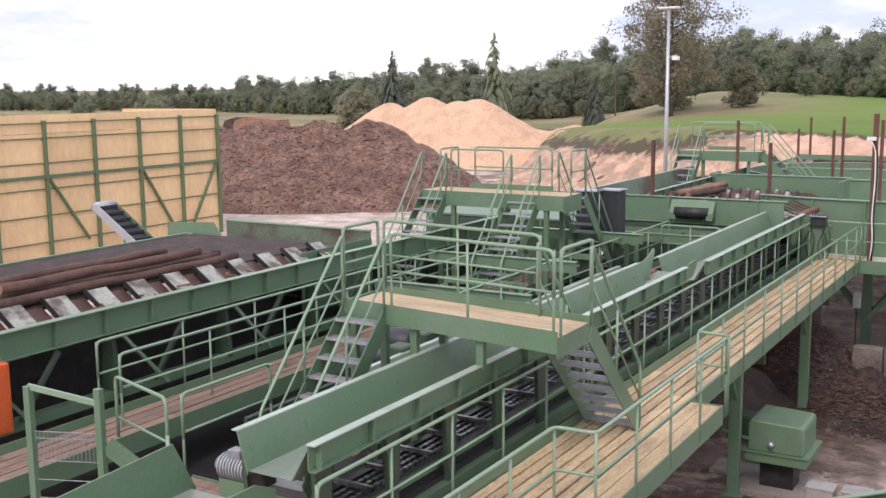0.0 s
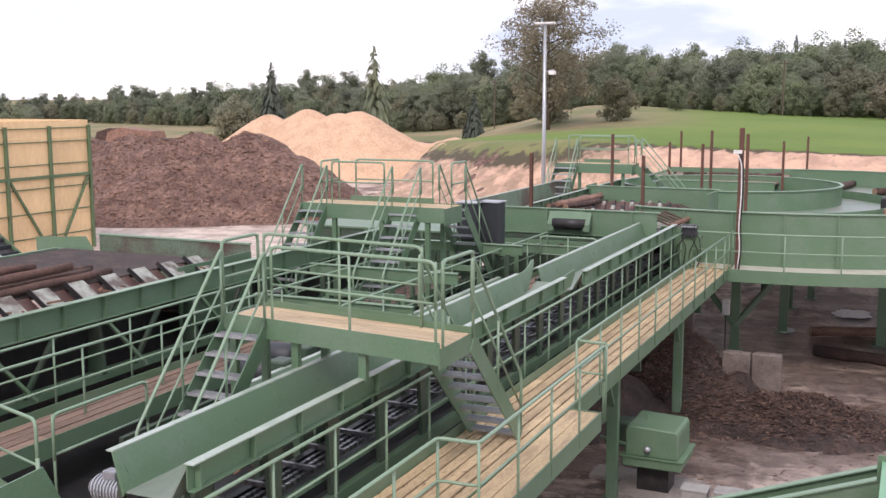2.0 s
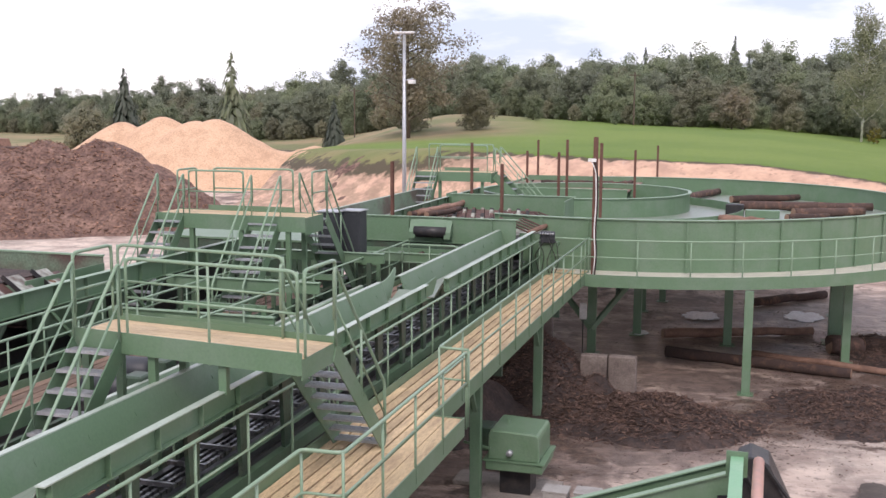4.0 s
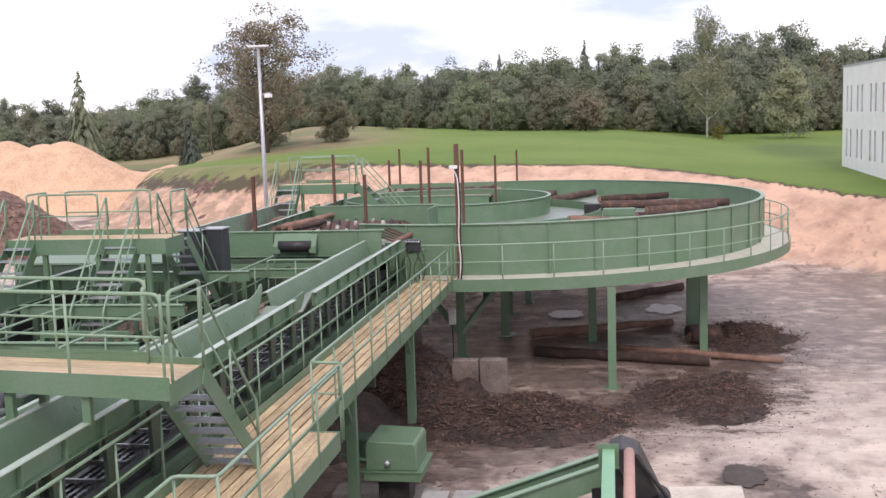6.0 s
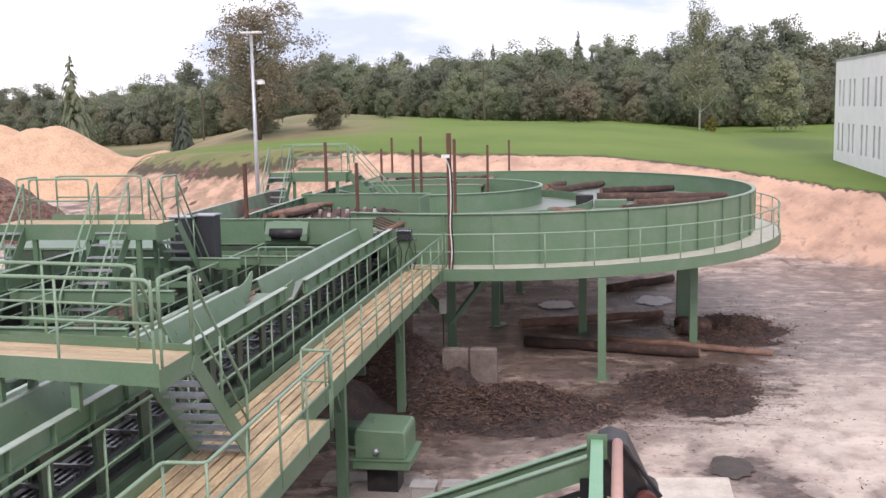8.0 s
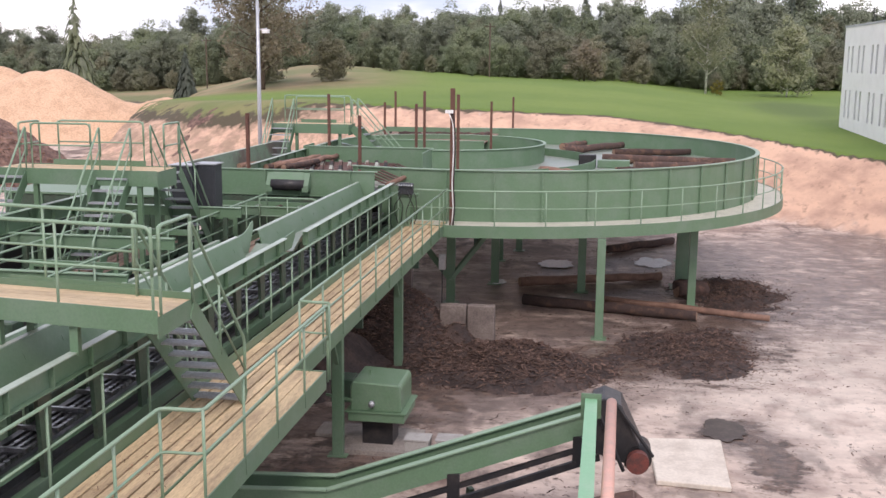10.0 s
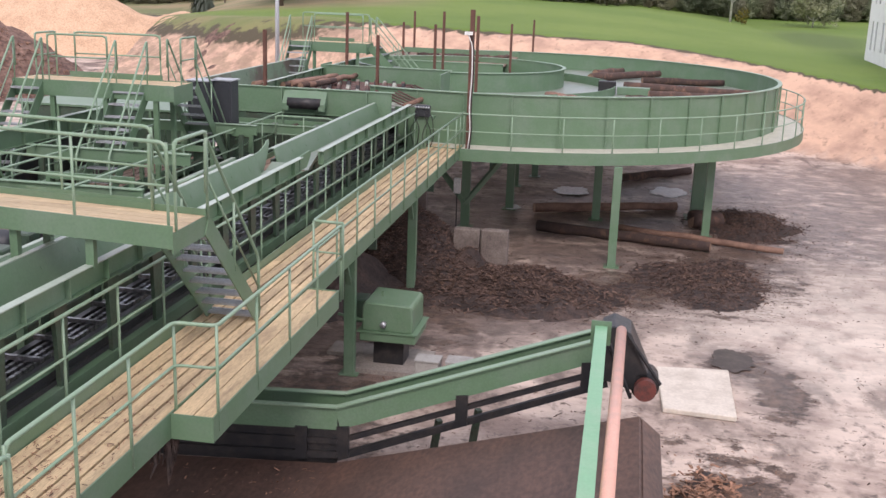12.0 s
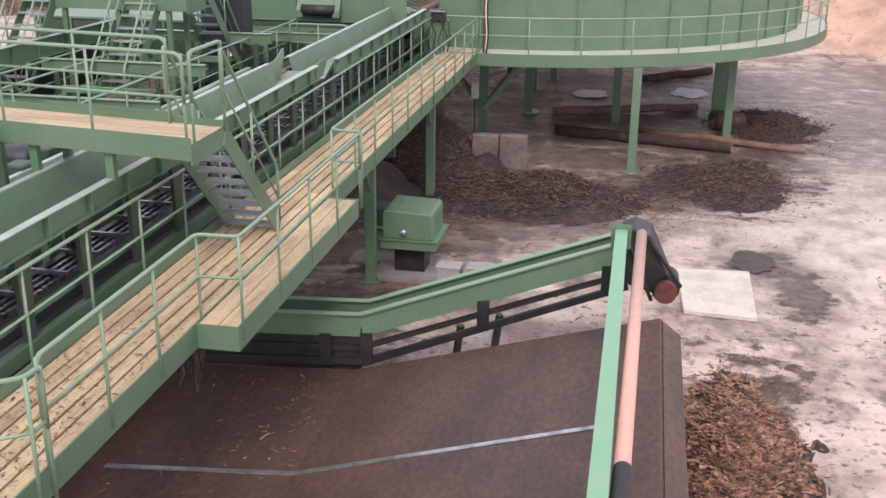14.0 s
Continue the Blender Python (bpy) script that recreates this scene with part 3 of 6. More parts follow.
# ---------------------------------------------------------------- main conveyor
def trough(name, label, xl, xr, y0, y1, z, h=0.25, ribs=1.25, d=0.0, inner=None):
    t = thing(name, label, "conveyor", "conveyor troughs", at=(xl, y0, z))
    w, n = xr - xl, y1 - y0
    part("side_wall", prism(bmesh.new(), ((-0.02, 0.0), (0.0, 0.0), (0.14, -h - d), (0.11, -h - d - 0.06)), "y", 0, n), inner or GREEN, t)
    # flange tops carry a painted sky highlight
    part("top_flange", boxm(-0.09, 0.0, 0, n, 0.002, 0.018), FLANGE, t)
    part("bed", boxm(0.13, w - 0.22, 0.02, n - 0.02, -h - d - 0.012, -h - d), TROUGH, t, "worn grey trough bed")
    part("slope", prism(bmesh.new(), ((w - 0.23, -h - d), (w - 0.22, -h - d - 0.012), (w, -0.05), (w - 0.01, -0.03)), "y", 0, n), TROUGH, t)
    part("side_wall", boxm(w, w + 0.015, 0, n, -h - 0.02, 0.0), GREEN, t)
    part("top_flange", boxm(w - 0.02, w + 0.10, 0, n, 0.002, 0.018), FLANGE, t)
    part("bottom_flange", boxm(w + 0.015, w + 0.10, 0, n, -h - 0.035, -h - 0.02), GREEN, t)
    k = 0.15
    while k < n:
        part("rib", boxm(w + 0.016, w + 0.09, k, k + 0.03, -h - 0.02, 0.0), GREEN, t)
        part("rib", prism(bmesh.new(), ((-0.022, -0.01), (-0.10, -0.01), (0.1, -h)), "y", k, k + 0.012), GREEN, t)
        k += ribs
    return t


trough("conveyor_trough", "green steel log conveyor trough with ribbed side walls", -7.62, -6.66, 11.8, 27.6, 4.92, d=0.17)
trough("conveyor_trough", "green steel log conveyor trough, raised far section", -7.55, -6.55, 28.9, 40.8, 4.90, d=0.17)
lip = thing("chute_mouth", "flared green mouth of the near trough section", "chute", at=(-7.62, 27.6, 4.92))
part("plate", prism(bmesh.new(), ((0, -0.42), (0, 0.02), (0.35, 0.03), (0.7, 0.09), (0.95, 0.19), (1.12, 0.21), (1.15, 0.12), (1.0, -0.12), (0.7, -0.42)), "x", -0.02, 0.0), RAILG, lip)
part("plate", prism(bmesh.new(), ((0, -0.43), (0, -0.41), (0.5, -0.38), (1.0, -0.26), (1.0, -0.28), (0.5, -0.40)), "x", 0.1, 0.75), TROUGH, lip)
part("plate", prism(bmesh.new(), ((0, -0.27), (0, 0.02), (0.9, 0.06), (0.95, -0.05), (0.6, -0.27)), "x", 0.96, 0.99), GREEN, lip)

frame_t = thing("chain_conveyor", "green tapered legs and beams carrying the log chain, partly shade-darkened", "conveyor", at=(-6.7, 11.5, 0))
part("beam", boxm(-0.06, 0.06, 0, 31.5, 3.38, 3.56), GREEN, frame_t)
# inner beam in the darker green: shade under the trough put into colour
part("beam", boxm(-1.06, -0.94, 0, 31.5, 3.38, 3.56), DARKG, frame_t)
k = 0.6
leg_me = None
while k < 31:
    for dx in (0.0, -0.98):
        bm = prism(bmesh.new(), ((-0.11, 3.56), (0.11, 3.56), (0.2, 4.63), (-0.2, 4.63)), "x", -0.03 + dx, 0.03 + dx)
        # legs darkened in colour for the shade below the trough
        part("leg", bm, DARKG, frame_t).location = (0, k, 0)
    k += 1.72
part("return_rail", boxm(-0.22, -0.12, 0, 31.5, 3.72, 3.78), GREEN, frame_t)
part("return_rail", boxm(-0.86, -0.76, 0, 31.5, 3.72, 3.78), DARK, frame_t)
bm = bmesh.new()
y = 0.0
while y < 31:
    for dx in (-0.3, -0.42, -0.54):
        box(bm, dx - 0.025, dx + 0.025, y, y + 0.13, 3.80, 3.86)
    if int(y / 0.16) % 6 == 0:
        box(bm, -0.75, -0.18, y + 0.02, y + 0.09, 3.87, 3.93)
    y += 0.16
tagged(part("chain", bm, CHAIN, frame_t, "oily steel return chain"), kind="stuff")
part("drip_tray", boxm(-0.95, -0.1, 0, 31.5, 3.60, 3.63), DARK, frame_t)

# feed end before the trough: a small chute and its motor
feed = thing("feed_chute", "green steel feed chute with a worn bed", "chute", at=(-8.0, 8.6, 4.8))
part("side_wall", prism(bmesh.new(), ((0, -0.5), (0, 0.0), (2.5, 0.1), (2.9, -0.5)), "x", -0.02, 0.0), GREEN, feed)
part("side_wall", prism(bmesh.new(), ((0, -0.5), (0, -0.22), (2.7, -0.22), (3.1, -0.36), (3.1, -0.5)), "x", 0.98, 1.0), GREEN, feed)
part("bed", boxm(0, 0.98, 0, 2.8, -0.5, -0.48), TROUGH, feed)
motor = thing("gear_motor", "silver electric gear motor beside the trough", "motor", at=(-7.95, 12.3, 4.35))
part("housing", tubem([(-0.28, 0, 0), (-0.2, 0, 0), (0.2, 0, 0), (0.24, 0, 0)], 0.13, 14, [0.08, 0.13, 0.13, 0.1]), MOTORG, motor, smooth=True)
for k in range(9):
    part("cooling_fin", tubem([(-0.19 + 0.045 * k, 0, 0), (-0.175 + 0.045 * k, 0, 0)], 0.15, 14), GALV, motor)
part("terminal_box", boxm(-0.08, 0.1, -0.07, 0.07, 0.12, 0.22), MOTORG, motor, bevel=0.01)
part("gearbox", boxm(0.24, 0.48, -0.12, 0.12, -0.14, 0.12), DARK, motor, bevel=0.02)
part("bracket", boxm(-0.2, 0.3, -0.1, 0.1, -0.35, -0.13), GREEN, motor)


# ---------------------------------------------------------------- crossing platforms
def platform(name, label, x0, x1, y0, y1, z, legs=(), planks=5, fascia=0.26):
    t = thing(name, label, "platform", "crossing platforms", at=(x0, y0, z))
    w, d = x1 - x0, y1 - y0
    for a in (-0.02, d):
        part("edge_beam", boxm(0, w, a, a + 0.02, -fascia + 0.06, 0.09 if fascia < 0.3 else 0.02), GREEN, t)
    for a in (0, w):
        part("edge_beam", boxm(a - 0.02, a, 0, d, -fascia, 0.0), GREEN, t)
    part("kick_plate", boxm(0.9, w - 0.8, d + 0.02, d + 0.03, 0, 0.14), GREEN, t)
    for i in range(planks):
        part("plank", boxm(0.01, w - 0.01, d * i / planks + 0.006, d * (i + 1) / planks - 0.006, -0.04, 0.0), PLANKX, t)
    for lx, ly, lz in legs:
        part("leg", boxm(lx - x0 - 0.06, lx - x0 + 0.06, ly - y0 - 0.06, ly - y0 + 0.06, lz - z, -0.04), GREEN, t)
    return t


def skew(t, k, x0):
    """Sets a thing oblique: it runs back by k metres for each metre away from x0."""
    for o in t.children_recursive:
        if o.type == "MESH":
            for v in o.data.vertices:
                v.co.y += k * (x0 - (v.co.x + t.location.x))
    t["oblique"] = True
    return t


SK, SX = 0.30, -5.35
skew(platform("crossing_platform", "green steel crossing platform with pine planks over the conveyor", -9.05, -5.35, 15.75, 17.05, ZP,
              ((-6.6, 15.9, 4.9), (-7.75, 15.9, 3.5), (-7.75, 16.9, 3.5), (-8.9, 15.9, 3.5), (-8.9, 16.9, 3.5))), SK, SX)
for lab, pts in (("green pipe railing on the crossing platform's near side", [(-8.1, 15.75, ZP), (-5.42, 15.75, ZP)]),
                 ("green pipe railing on the crossing platform's far side", [(-9.0, 17.07, ZP), (-6.15, 17.07, ZP)])):
    r_ = railing("platform_railing", lab, pts, step=1.4)
    skew(r_, SK, pts[0][0])
    r_.location.y += SK * (SX - pts[0][0])
railing("platform_railing", "short green pipe railing at the stair head", [(-5.37, 15.9, ZP), (-5.37, 17.15, ZP)], step=1.25)
railing("platform_railing", "short green pipe railing at the far stair head", [(-9.07, 16.95, ZP), (-9.07, 18.1, ZP)], step=1.2)
stair("steel_stair", "steep green steel stair with grating treads down to the plank walkway", (-6.12, 17.2, ZP), (0, 1, 0), (1, 0, 0), 0.78, 2.0, 2.45, 9)
stair("steel_stair", "steep green steel stair with grating treads down to the middle walkway", (-8.92, 16.75, ZP), (0, -1, 0), (1, 0, 0), 0.72, 2.05, 2.45, 9)
land = thing("stair_landing", "small plank landing at the stair foot", "landing", at=(-10.0, 12.9, 3.42))
for i in range(5):
    part("plank", boxm(0.02, 1.95, i * 0.28, i * 0.28 + 0.255, -0.04, 0.0), OLDPLANK, land)
part("edge_beam", boxm(0, 1.97, -0.03, -0.01, -0.25, 0.02), GREEN, land)
part("edge_beam", boxm(0, 1.97, 1.40, 1.42, -0.25, 0.02), GREEN, land)

# ---------------------------------------------------------------- middle walkway and log deck
walkway("middle_walkway", "dirty plank walkway between conveyor and log deck", -12.95, -12.0, 11.0, 40.0, 3.45, 4, OLDPLANK)
railing("walkway_railing", "green pipe railing on the middle walkway's near side", [(-10.0, 14.1, 3.5), (-10.0, 16.4, 3.5)], step=1.8)
railing("walkway_railing", "green pipe railing on the middle walkway's far side", [(-12.4, 15.8, 3.5), (-12.4, 36.0, 3.5)], step=2.6)
railing("walkway_railing", "green pipe railing beside the log deck", [(-13.35, 16.4, 3.5), (-13.35, 36.0, 3.5)], step=2.6)


def log_mesh(length, r, seed, seg=10, taper=0.85):
    rnd = random.Random(seed)
    bm = bmesh.new()
    n = 7
    pts = [Vector((0.03 * rnd.uniform(-1, 1) * (i not in (0, n)), length * (i / n - 0.5), 0.03 * rnd.uniform(-1, 1) * (i not in (0, n)))) for i in range(n + 1)]
    radii = [r * (1 - (1 - taper) * i / n) * rnd.uniform(0.94, 1.06) for i in range(n + 1)]
    return tube(bm, pts, r, seg, radii)


LOG_N = [0]


def log(label, x, y, z, turn, length=5.0, r=0.15, material=None, tilt=0.0, group="logs"):
    """A felled log lying with its axis along y before it is turned."""
    LOG_N[0] += 1
    t = thing("log", label, "log", group)
    t.matrix_basis = pose(x, y, z, tilt, 0, turn)
    bm = log_mesh(length, r, LOG_N[0])
    part("bark", bm, material or BARKLOG, t, smooth=True)
    for k in (-1, 1):
        bm = tubem([(0, k * length / 2, 0), (0, k * (length / 2 + 0.006), 0)], r * (0.94 if k < 0 else 0.8), 10)
        part("cut_end", bm, LOGEND, t)
    return t


# log deck: ribbed side beam, sloping steps, logs lying on it
deck = thing("log_deck", "green steel log deck with pale and dark step plates", "log deck", at=(-13.95, 13.0, 4.95))
part("side_beam", boxm(-0.015, 0.0, 0, 24.0, -0.42, 0.0), GREEN, deck)
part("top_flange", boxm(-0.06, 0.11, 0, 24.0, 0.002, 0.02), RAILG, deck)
part("bottom_flange", boxm(0.0, 0.10, 0, 24.0, -0.435, -0.42), GREEN, deck)
for i in range(18):
    part("rib", boxm(0.001, 0.09, 0.4 + 1.32 * i, 0.414 + 1.32 * i, -0.42, 0.0), GREEN, deck)
for i in range(12):
    a = 0.3 + i * 1.15
    part("step_plate", prism(bmesh.new(), ((-0.10, -0.40), (-0.92, 0.16), (-0.95, 0.13), (-0.13, -0.43)), "y", a, a + 0.60), PALEST, deck, "worn pale step plate")
    part("step_plate", prism(bmesh.new(), ((-0.14, -0.50), (-0.94, 0.04), (-0.97, 0.01), (-0.17, -0.53)), "y", a + 0.61, a + 1.14), ROLLER, deck, "dark red step plate")
    part("step_edge", prism(bmesh.new(), ((-0.08, -0.36), (-0.92, 0.22), (-0.98, 0.14), (-0.14, -0.44)), "y", a - 0.02, a), DARK, deck)
part("back_beam", boxm(-5.2, -5.1, 0, 13.5, -0.5, 0.1), GREEN, deck)
part("bed", boxm(-5.1, -0.95, 0, 13.8, -0.02, 0.06), DARKBARK, deck, "bed covered with dark bark")
for i in range(60):
    a = Vector((-0.2 - random.random() * 0.5, random.uniform(0, 13), -0.32 + random.random() * 0.3))
    part("bark_scrap", beamm(a, a + Vector((random.uniform(-0.2, 0.2), random.uniform(-0.3, 0.3), 0.03)), 0.06, 0.03), CHIPS, deck)
for i in range(7):
    y = 1.0 + i * 3.6
    part("leg", prism(bmesh.new(), ((-0.35, -1.5), (0.05, -1.5), (-0.05, -0.43), (-0.25, -0.43)), "y", y, y + 0.12), DARKG, deck)
    part("strut", beamm((0.05, y + 0.2, -0.5), (0.35, y + 1.1, -1.45), 0.12, 0.06), GREEN, deck)
    part("strut", beamm((0.05, y + 2.1, -0.5), (0.05, y + 1.1, -1.45), 0.08, 0.08), DARKG, deck)
part("lower_beam", boxm(-0.3, 0.0, 0, 24, -1.62, -1.48), GREEN, deck)
# near-black sheet added behind the legs as the darkness under the deck
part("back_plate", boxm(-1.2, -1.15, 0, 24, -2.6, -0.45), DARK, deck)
for i, (x, z, a, b) in enumerate(((-15.02, 5.20, 15.0, 23.2), (-15.3, 5.2, 14.2, 22.9), (-15.6, 5.2, 15.4, 23.4), (-15.16, 5.42, 16.0, 22.0), (-15.9, 5.2, 14.8, 22.8), (-16.3, 5.2, 14.5, 22.4), (-15.75, 5.42, 15.2, 21.6), (-16.7, 5.2, 14, 21))):
    log("dark wet bark-covered log lying on the log deck", x, (a + b) / 2, z - 0.05, 0.3 + 0.2 * (i % 3), b - a, 0.095, BARKLOG if i % 3 == 2 else REDLOG)

# hopper beyond the deck
hop = thing("steel_hopper", "green steel hopper with brown stained inner walls", "hopper", at=(-19.5, 27.6, 3.4))
part("front_plate", boxm(0.2, 4.9, 1.9, 1.92, 0.2, 1.75), STAIN, hop, "brown stained steel plate")
part("rim", boxm(0.2, 4.9, 1.86, 1.98, 1.75, 1.79), RAILG, hop)
part("side_plate", prism(bmesh.new(), ((-1.6, 0.3), (-1.6, 1.65), (0.1, 1.75), (0.5, 1.2), (0.5, 0.3)), "y", 1.4, 1.43), GREEN, hop)
part("side_plate", boxm(4.9, 4.93, -1.6, 1.9, 0.2, 1.6), GREEN, hop)
part("side_beam", boxm(-0.9, 0.6, 1.2, 1.35, 1.3, 1.42), RAILG, hop)
part("floor", boxm(0.2, 4.9, -1.6, 1.9, 0.6, 0.64), DARKBARK, hop)
for lx in (0.3, 4.7):
    part("leg", boxm(lx - 0.1, lx + 0.1, 1.6, 1.8, -3.4, 0.2), GREEN, hop)

# rails and mesh gate at the near end of the middle walkway
gate = thing("walkway_gate", "green pipe gate across the middle walkway", "gate", at=(-10.05, 14.1, 3.5))
part("top_bar", tubem(rounded([(0, 0, 0.2), (0, 0, 1.1), (-1.45, 0.75, 1.1), (-1.45, 0.75, 0.2)]), 0.026), RAILG, gate, smooth=True)
part("mid_bar", tubem([(0, 0, 0.5), (-1.45, 0.75, 0.5)], 0.02, 6), RAILG, gate, smooth=True)
part("gate_post", tubem([(0, 0, -0.6), (0, 0, 0.6)], 0.03), RAILG, gate, smooth=True)
cage = thing("stair_cage", "green steel ladder frame with wire mesh at the near walkway end", "ladder frame", at=(-11.4, 12.9, 3.5))
for dx, dy in ((0, 0), (0.9, 0.35)):
    part("post", boxm(dx - 0.05, dx + 0.05, dy - 0.05, dy + 0.05, -0.6, 1.35), GREEN, cage)
part("top_bar", beamm((0, 0, 1.35), (0.9, 0.35, 1.15), 0.07, 0.07), RAILG, cage)
part("side_bar", beamm((0.95, 0.4, 0.6), (1.9, 1.3, -0.55), 0.05, 0.24), GREEN, cage)
bm = bmesh.new()
for i in range(16):
    a = Vector((0.06, 0.02, 0)).lerp(Vector((0.85, 0.33, 0)), i / 15)
    tube(bm, [a + Vector((0, 0, 0.35)), a + Vector((0, 0, 0.75))], 0.005, 4)
for z in (0.75, 0.66, 0.36, 0.1, -0.15):
    tube(bm, [(0.05, 0.02, z), (0.86, 0.34, z)], 0.007, 5)
part("wire_mesh", bm, MOTORG, cage, "galvanised wire mesh")
cab = thing("orange_cabinet", "orange metal cabinet under the log deck", "cabinet", at=(-13.6, 14.2, 3.5))
part("body", boxm(-0.4, 0.1, -0.7, 0.3, 0.02, 1.1), ORANGE, cab, bevel=0.02)
part("door", boxm(0.1, 0.115, -0.6, 0.2, 0.1, 1.05), ORANGE, cab)

# machinery between the conveyors
for (x, y, lab) in ((-10.6, 22.0, "dark hydraulic motor unit between the conveyors"), (-10.4, 20.6, "dark gear unit between the conveyors")):
    g = thing("drive_unit", lab, "drive unit", "drive units", at=(x, y, 3.5))
    part("motor", tubem([(-0.4, 0, 0.45), (0.3, 0, 0.45), (0.4, 0, 0.45)], 0.24, 14, [0.24, 0.24, 0.12]), GREYBOX, g, smooth=True)
    part("base", boxm(-0.5, 0.5, -0.25, 0.25, 0, 0.22), DARK, g)
    part("gearbox", boxm(0.4, 0.75, -0.2, 0.2, 0.15, 0.7), DARKG, g, bevel=0.03)
trough("conveyor_trough", "green steel chain conveyor beside the middle walkway", -9.6, -8.9, 18.5, 33.0, 4.1)
for (a, b, x, z) in ((18.4, 40.0, -8.25, 3.5), (24.0, 40.0, -10.2, 3.5)):
    railing("walkway_railing", "green pipe railing between the middle conveyors", [(x, a, z), (x, b, z)], step=2.4)
low = thing("lower_conveyor", "shade-darkened green beams and tray of the lower conveyor", "conveyor", at=(-11.5, 18, 3.0))
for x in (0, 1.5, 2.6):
    # beams painted darker, as the shade between the conveyors
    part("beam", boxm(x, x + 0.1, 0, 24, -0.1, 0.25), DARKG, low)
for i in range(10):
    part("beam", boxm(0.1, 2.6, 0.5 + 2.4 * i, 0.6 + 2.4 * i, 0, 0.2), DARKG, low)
# wide near-black sheet added as the dark shade below the conveyors
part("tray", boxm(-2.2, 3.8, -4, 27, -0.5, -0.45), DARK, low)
litter = thing("bark_litter", "bark crumbs and splinters on the dark tray", "bark litter", at=(-11.4, 18, 2.9))
bm = bmesh.new()
rnd = random.Random(5)
for i in range(900):
    x, y = rnd.uniform(0.05, 2.4), rnd.uniform(0, 24)
    s = rnd.uniform(0.02, 0.1)
    beam(bm, (x, y, 0.0), (x + rnd.uniform(-s, s) * 2, y + rnd.uniform(-s, s) * 2 + 0.01, 0.03), 0.03, 0.02)
tagged(part("crumbs", bm, CHIPS, litter), kind="stuff")
litter["kind"] = "stuff"

# second crossing platform with its stairs and grey cabinets
P2 = 5.9
platform("crossing_platform", "green steel crossing platform with stairs between the rear conveyors", -14.9, -10.7, 32.2, 33.6, P2,
         ((-12.5, 32.3, 3.0), (-11.2, 32.3, 3.0), (-11.2, 33.5, 3.0), (-13.9, 32.3, 3.0)), fascia=0.42)
railing("platform_railing", "green pipe railing on the rear platform's near side", [(-14.0, 32.2, P2), (-12.45, 32.2, P2)], step=1.6)
railing("platform_railing", "green pipe railing on the rear platform's far side", [(-13.9, 33.6, P2), (-11.6, 33.6, P2)], step=1.6)
railing("platform_railing", "short pipe railing at the rear stair head", [(-14.35, 32.3, P2), (-14.35, 33.5, P2)], step=1.2)
railing("platform_railing", "short pipe railing at the rear stair head", [(-10.75, 32.3, P2), (-10.75, 33.5, P2)], step=1.2)
stair("steel_stair", "steep green steel stair from the rear platform", (-14.85, 32.3, P2), (0, -1, 0), (1, 0, 0), 0.75, 2.4, 2.6, 9)
stair("steel_stair", "steep green steel stair from the rear platform to the walkway", (-12.25, 32.15, P2), (0, -1, 0), (1, 0, 0), 0.8, 2.4, 2.7, 9)
stair("steel_stair", "steep green steel stair from the rear platform to the conveyor side", (-11.5, 33.6, P2), (0, 1, 0), (1, 0, 0), 0.75, 2.3, 2.5, 9)
for x, y, w, h in ((-11.36, 36.0, 0.58, 1.0), (-10.86, 36.5, 0.56, 1.4)):
    c = thing("grey_cabinet", "dark grey steel control cabinet beside the rear platform", "cabinet", "control cabinets", at=(x, y, 5.75 - h))
    part("body", boxm(-w / 2, w / 2, -0.35, 0.35, 0, h), GREYBOX, c, bevel=0.02)
    part("door", boxm(-w / 2 + 0.05, w / 2 - 0.05, -0.365, -0.35, 0.08, h - 0.08), GREYBOX, c)
    part("roof", boxm(-w / 2 - 0.04, w / 2 + 0.04, -0.4, 0.4, h, h + 0.03), GALV, c)
    part("stand", boxm(-w / 2 + 0.1, w / 2 - 0.1, -0.25, 0.25, -5.75 + h, 0), DARKG, c)

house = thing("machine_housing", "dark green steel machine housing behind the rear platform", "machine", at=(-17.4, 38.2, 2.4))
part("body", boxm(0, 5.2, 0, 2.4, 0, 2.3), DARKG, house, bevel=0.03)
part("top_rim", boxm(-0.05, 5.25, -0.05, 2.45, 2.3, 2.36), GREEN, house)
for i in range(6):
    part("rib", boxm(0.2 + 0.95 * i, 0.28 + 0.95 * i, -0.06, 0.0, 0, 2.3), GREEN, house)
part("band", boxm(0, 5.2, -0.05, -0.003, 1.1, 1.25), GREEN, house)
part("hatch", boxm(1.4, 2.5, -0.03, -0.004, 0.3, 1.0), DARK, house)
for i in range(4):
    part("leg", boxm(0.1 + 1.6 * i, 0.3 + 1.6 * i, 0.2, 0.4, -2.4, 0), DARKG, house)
for z_, y_ in ((4.6, 30.0), (4.25, 27.0), (4.7, 35.5)):
    t_ = thing("guide_beam", "green steel guide beam between the conveyors", "beam", "guide beams", at=(-13.6, y_, z_))
    part("web", boxm(0, 4.0, 0, 0.08, -0.25, 0), GREEN, t_)
    part("flange", boxm(0, 4.0, -0.06, 0.14, 0.0, 0.02), RAILG, t_)
    part("stand", boxm(0.3, 0.42, 0, 0.08, -1.7, -0.25), DARKG, t_)
    part("stand", boxm(3.5, 3.62, 0, 0.08, -1.7, -0.25), DARKG, t_)

# third platform, far
P3 = 6.0
platform("crossing_platform", "pale green crossing platform with stairs behind the log feeder", -13.6, -10.4, 54.2, 55.6, P3, ((-12.6, 54.4, 4.0), (-10.8, 54.4, 4.0)), fascia=0.42)
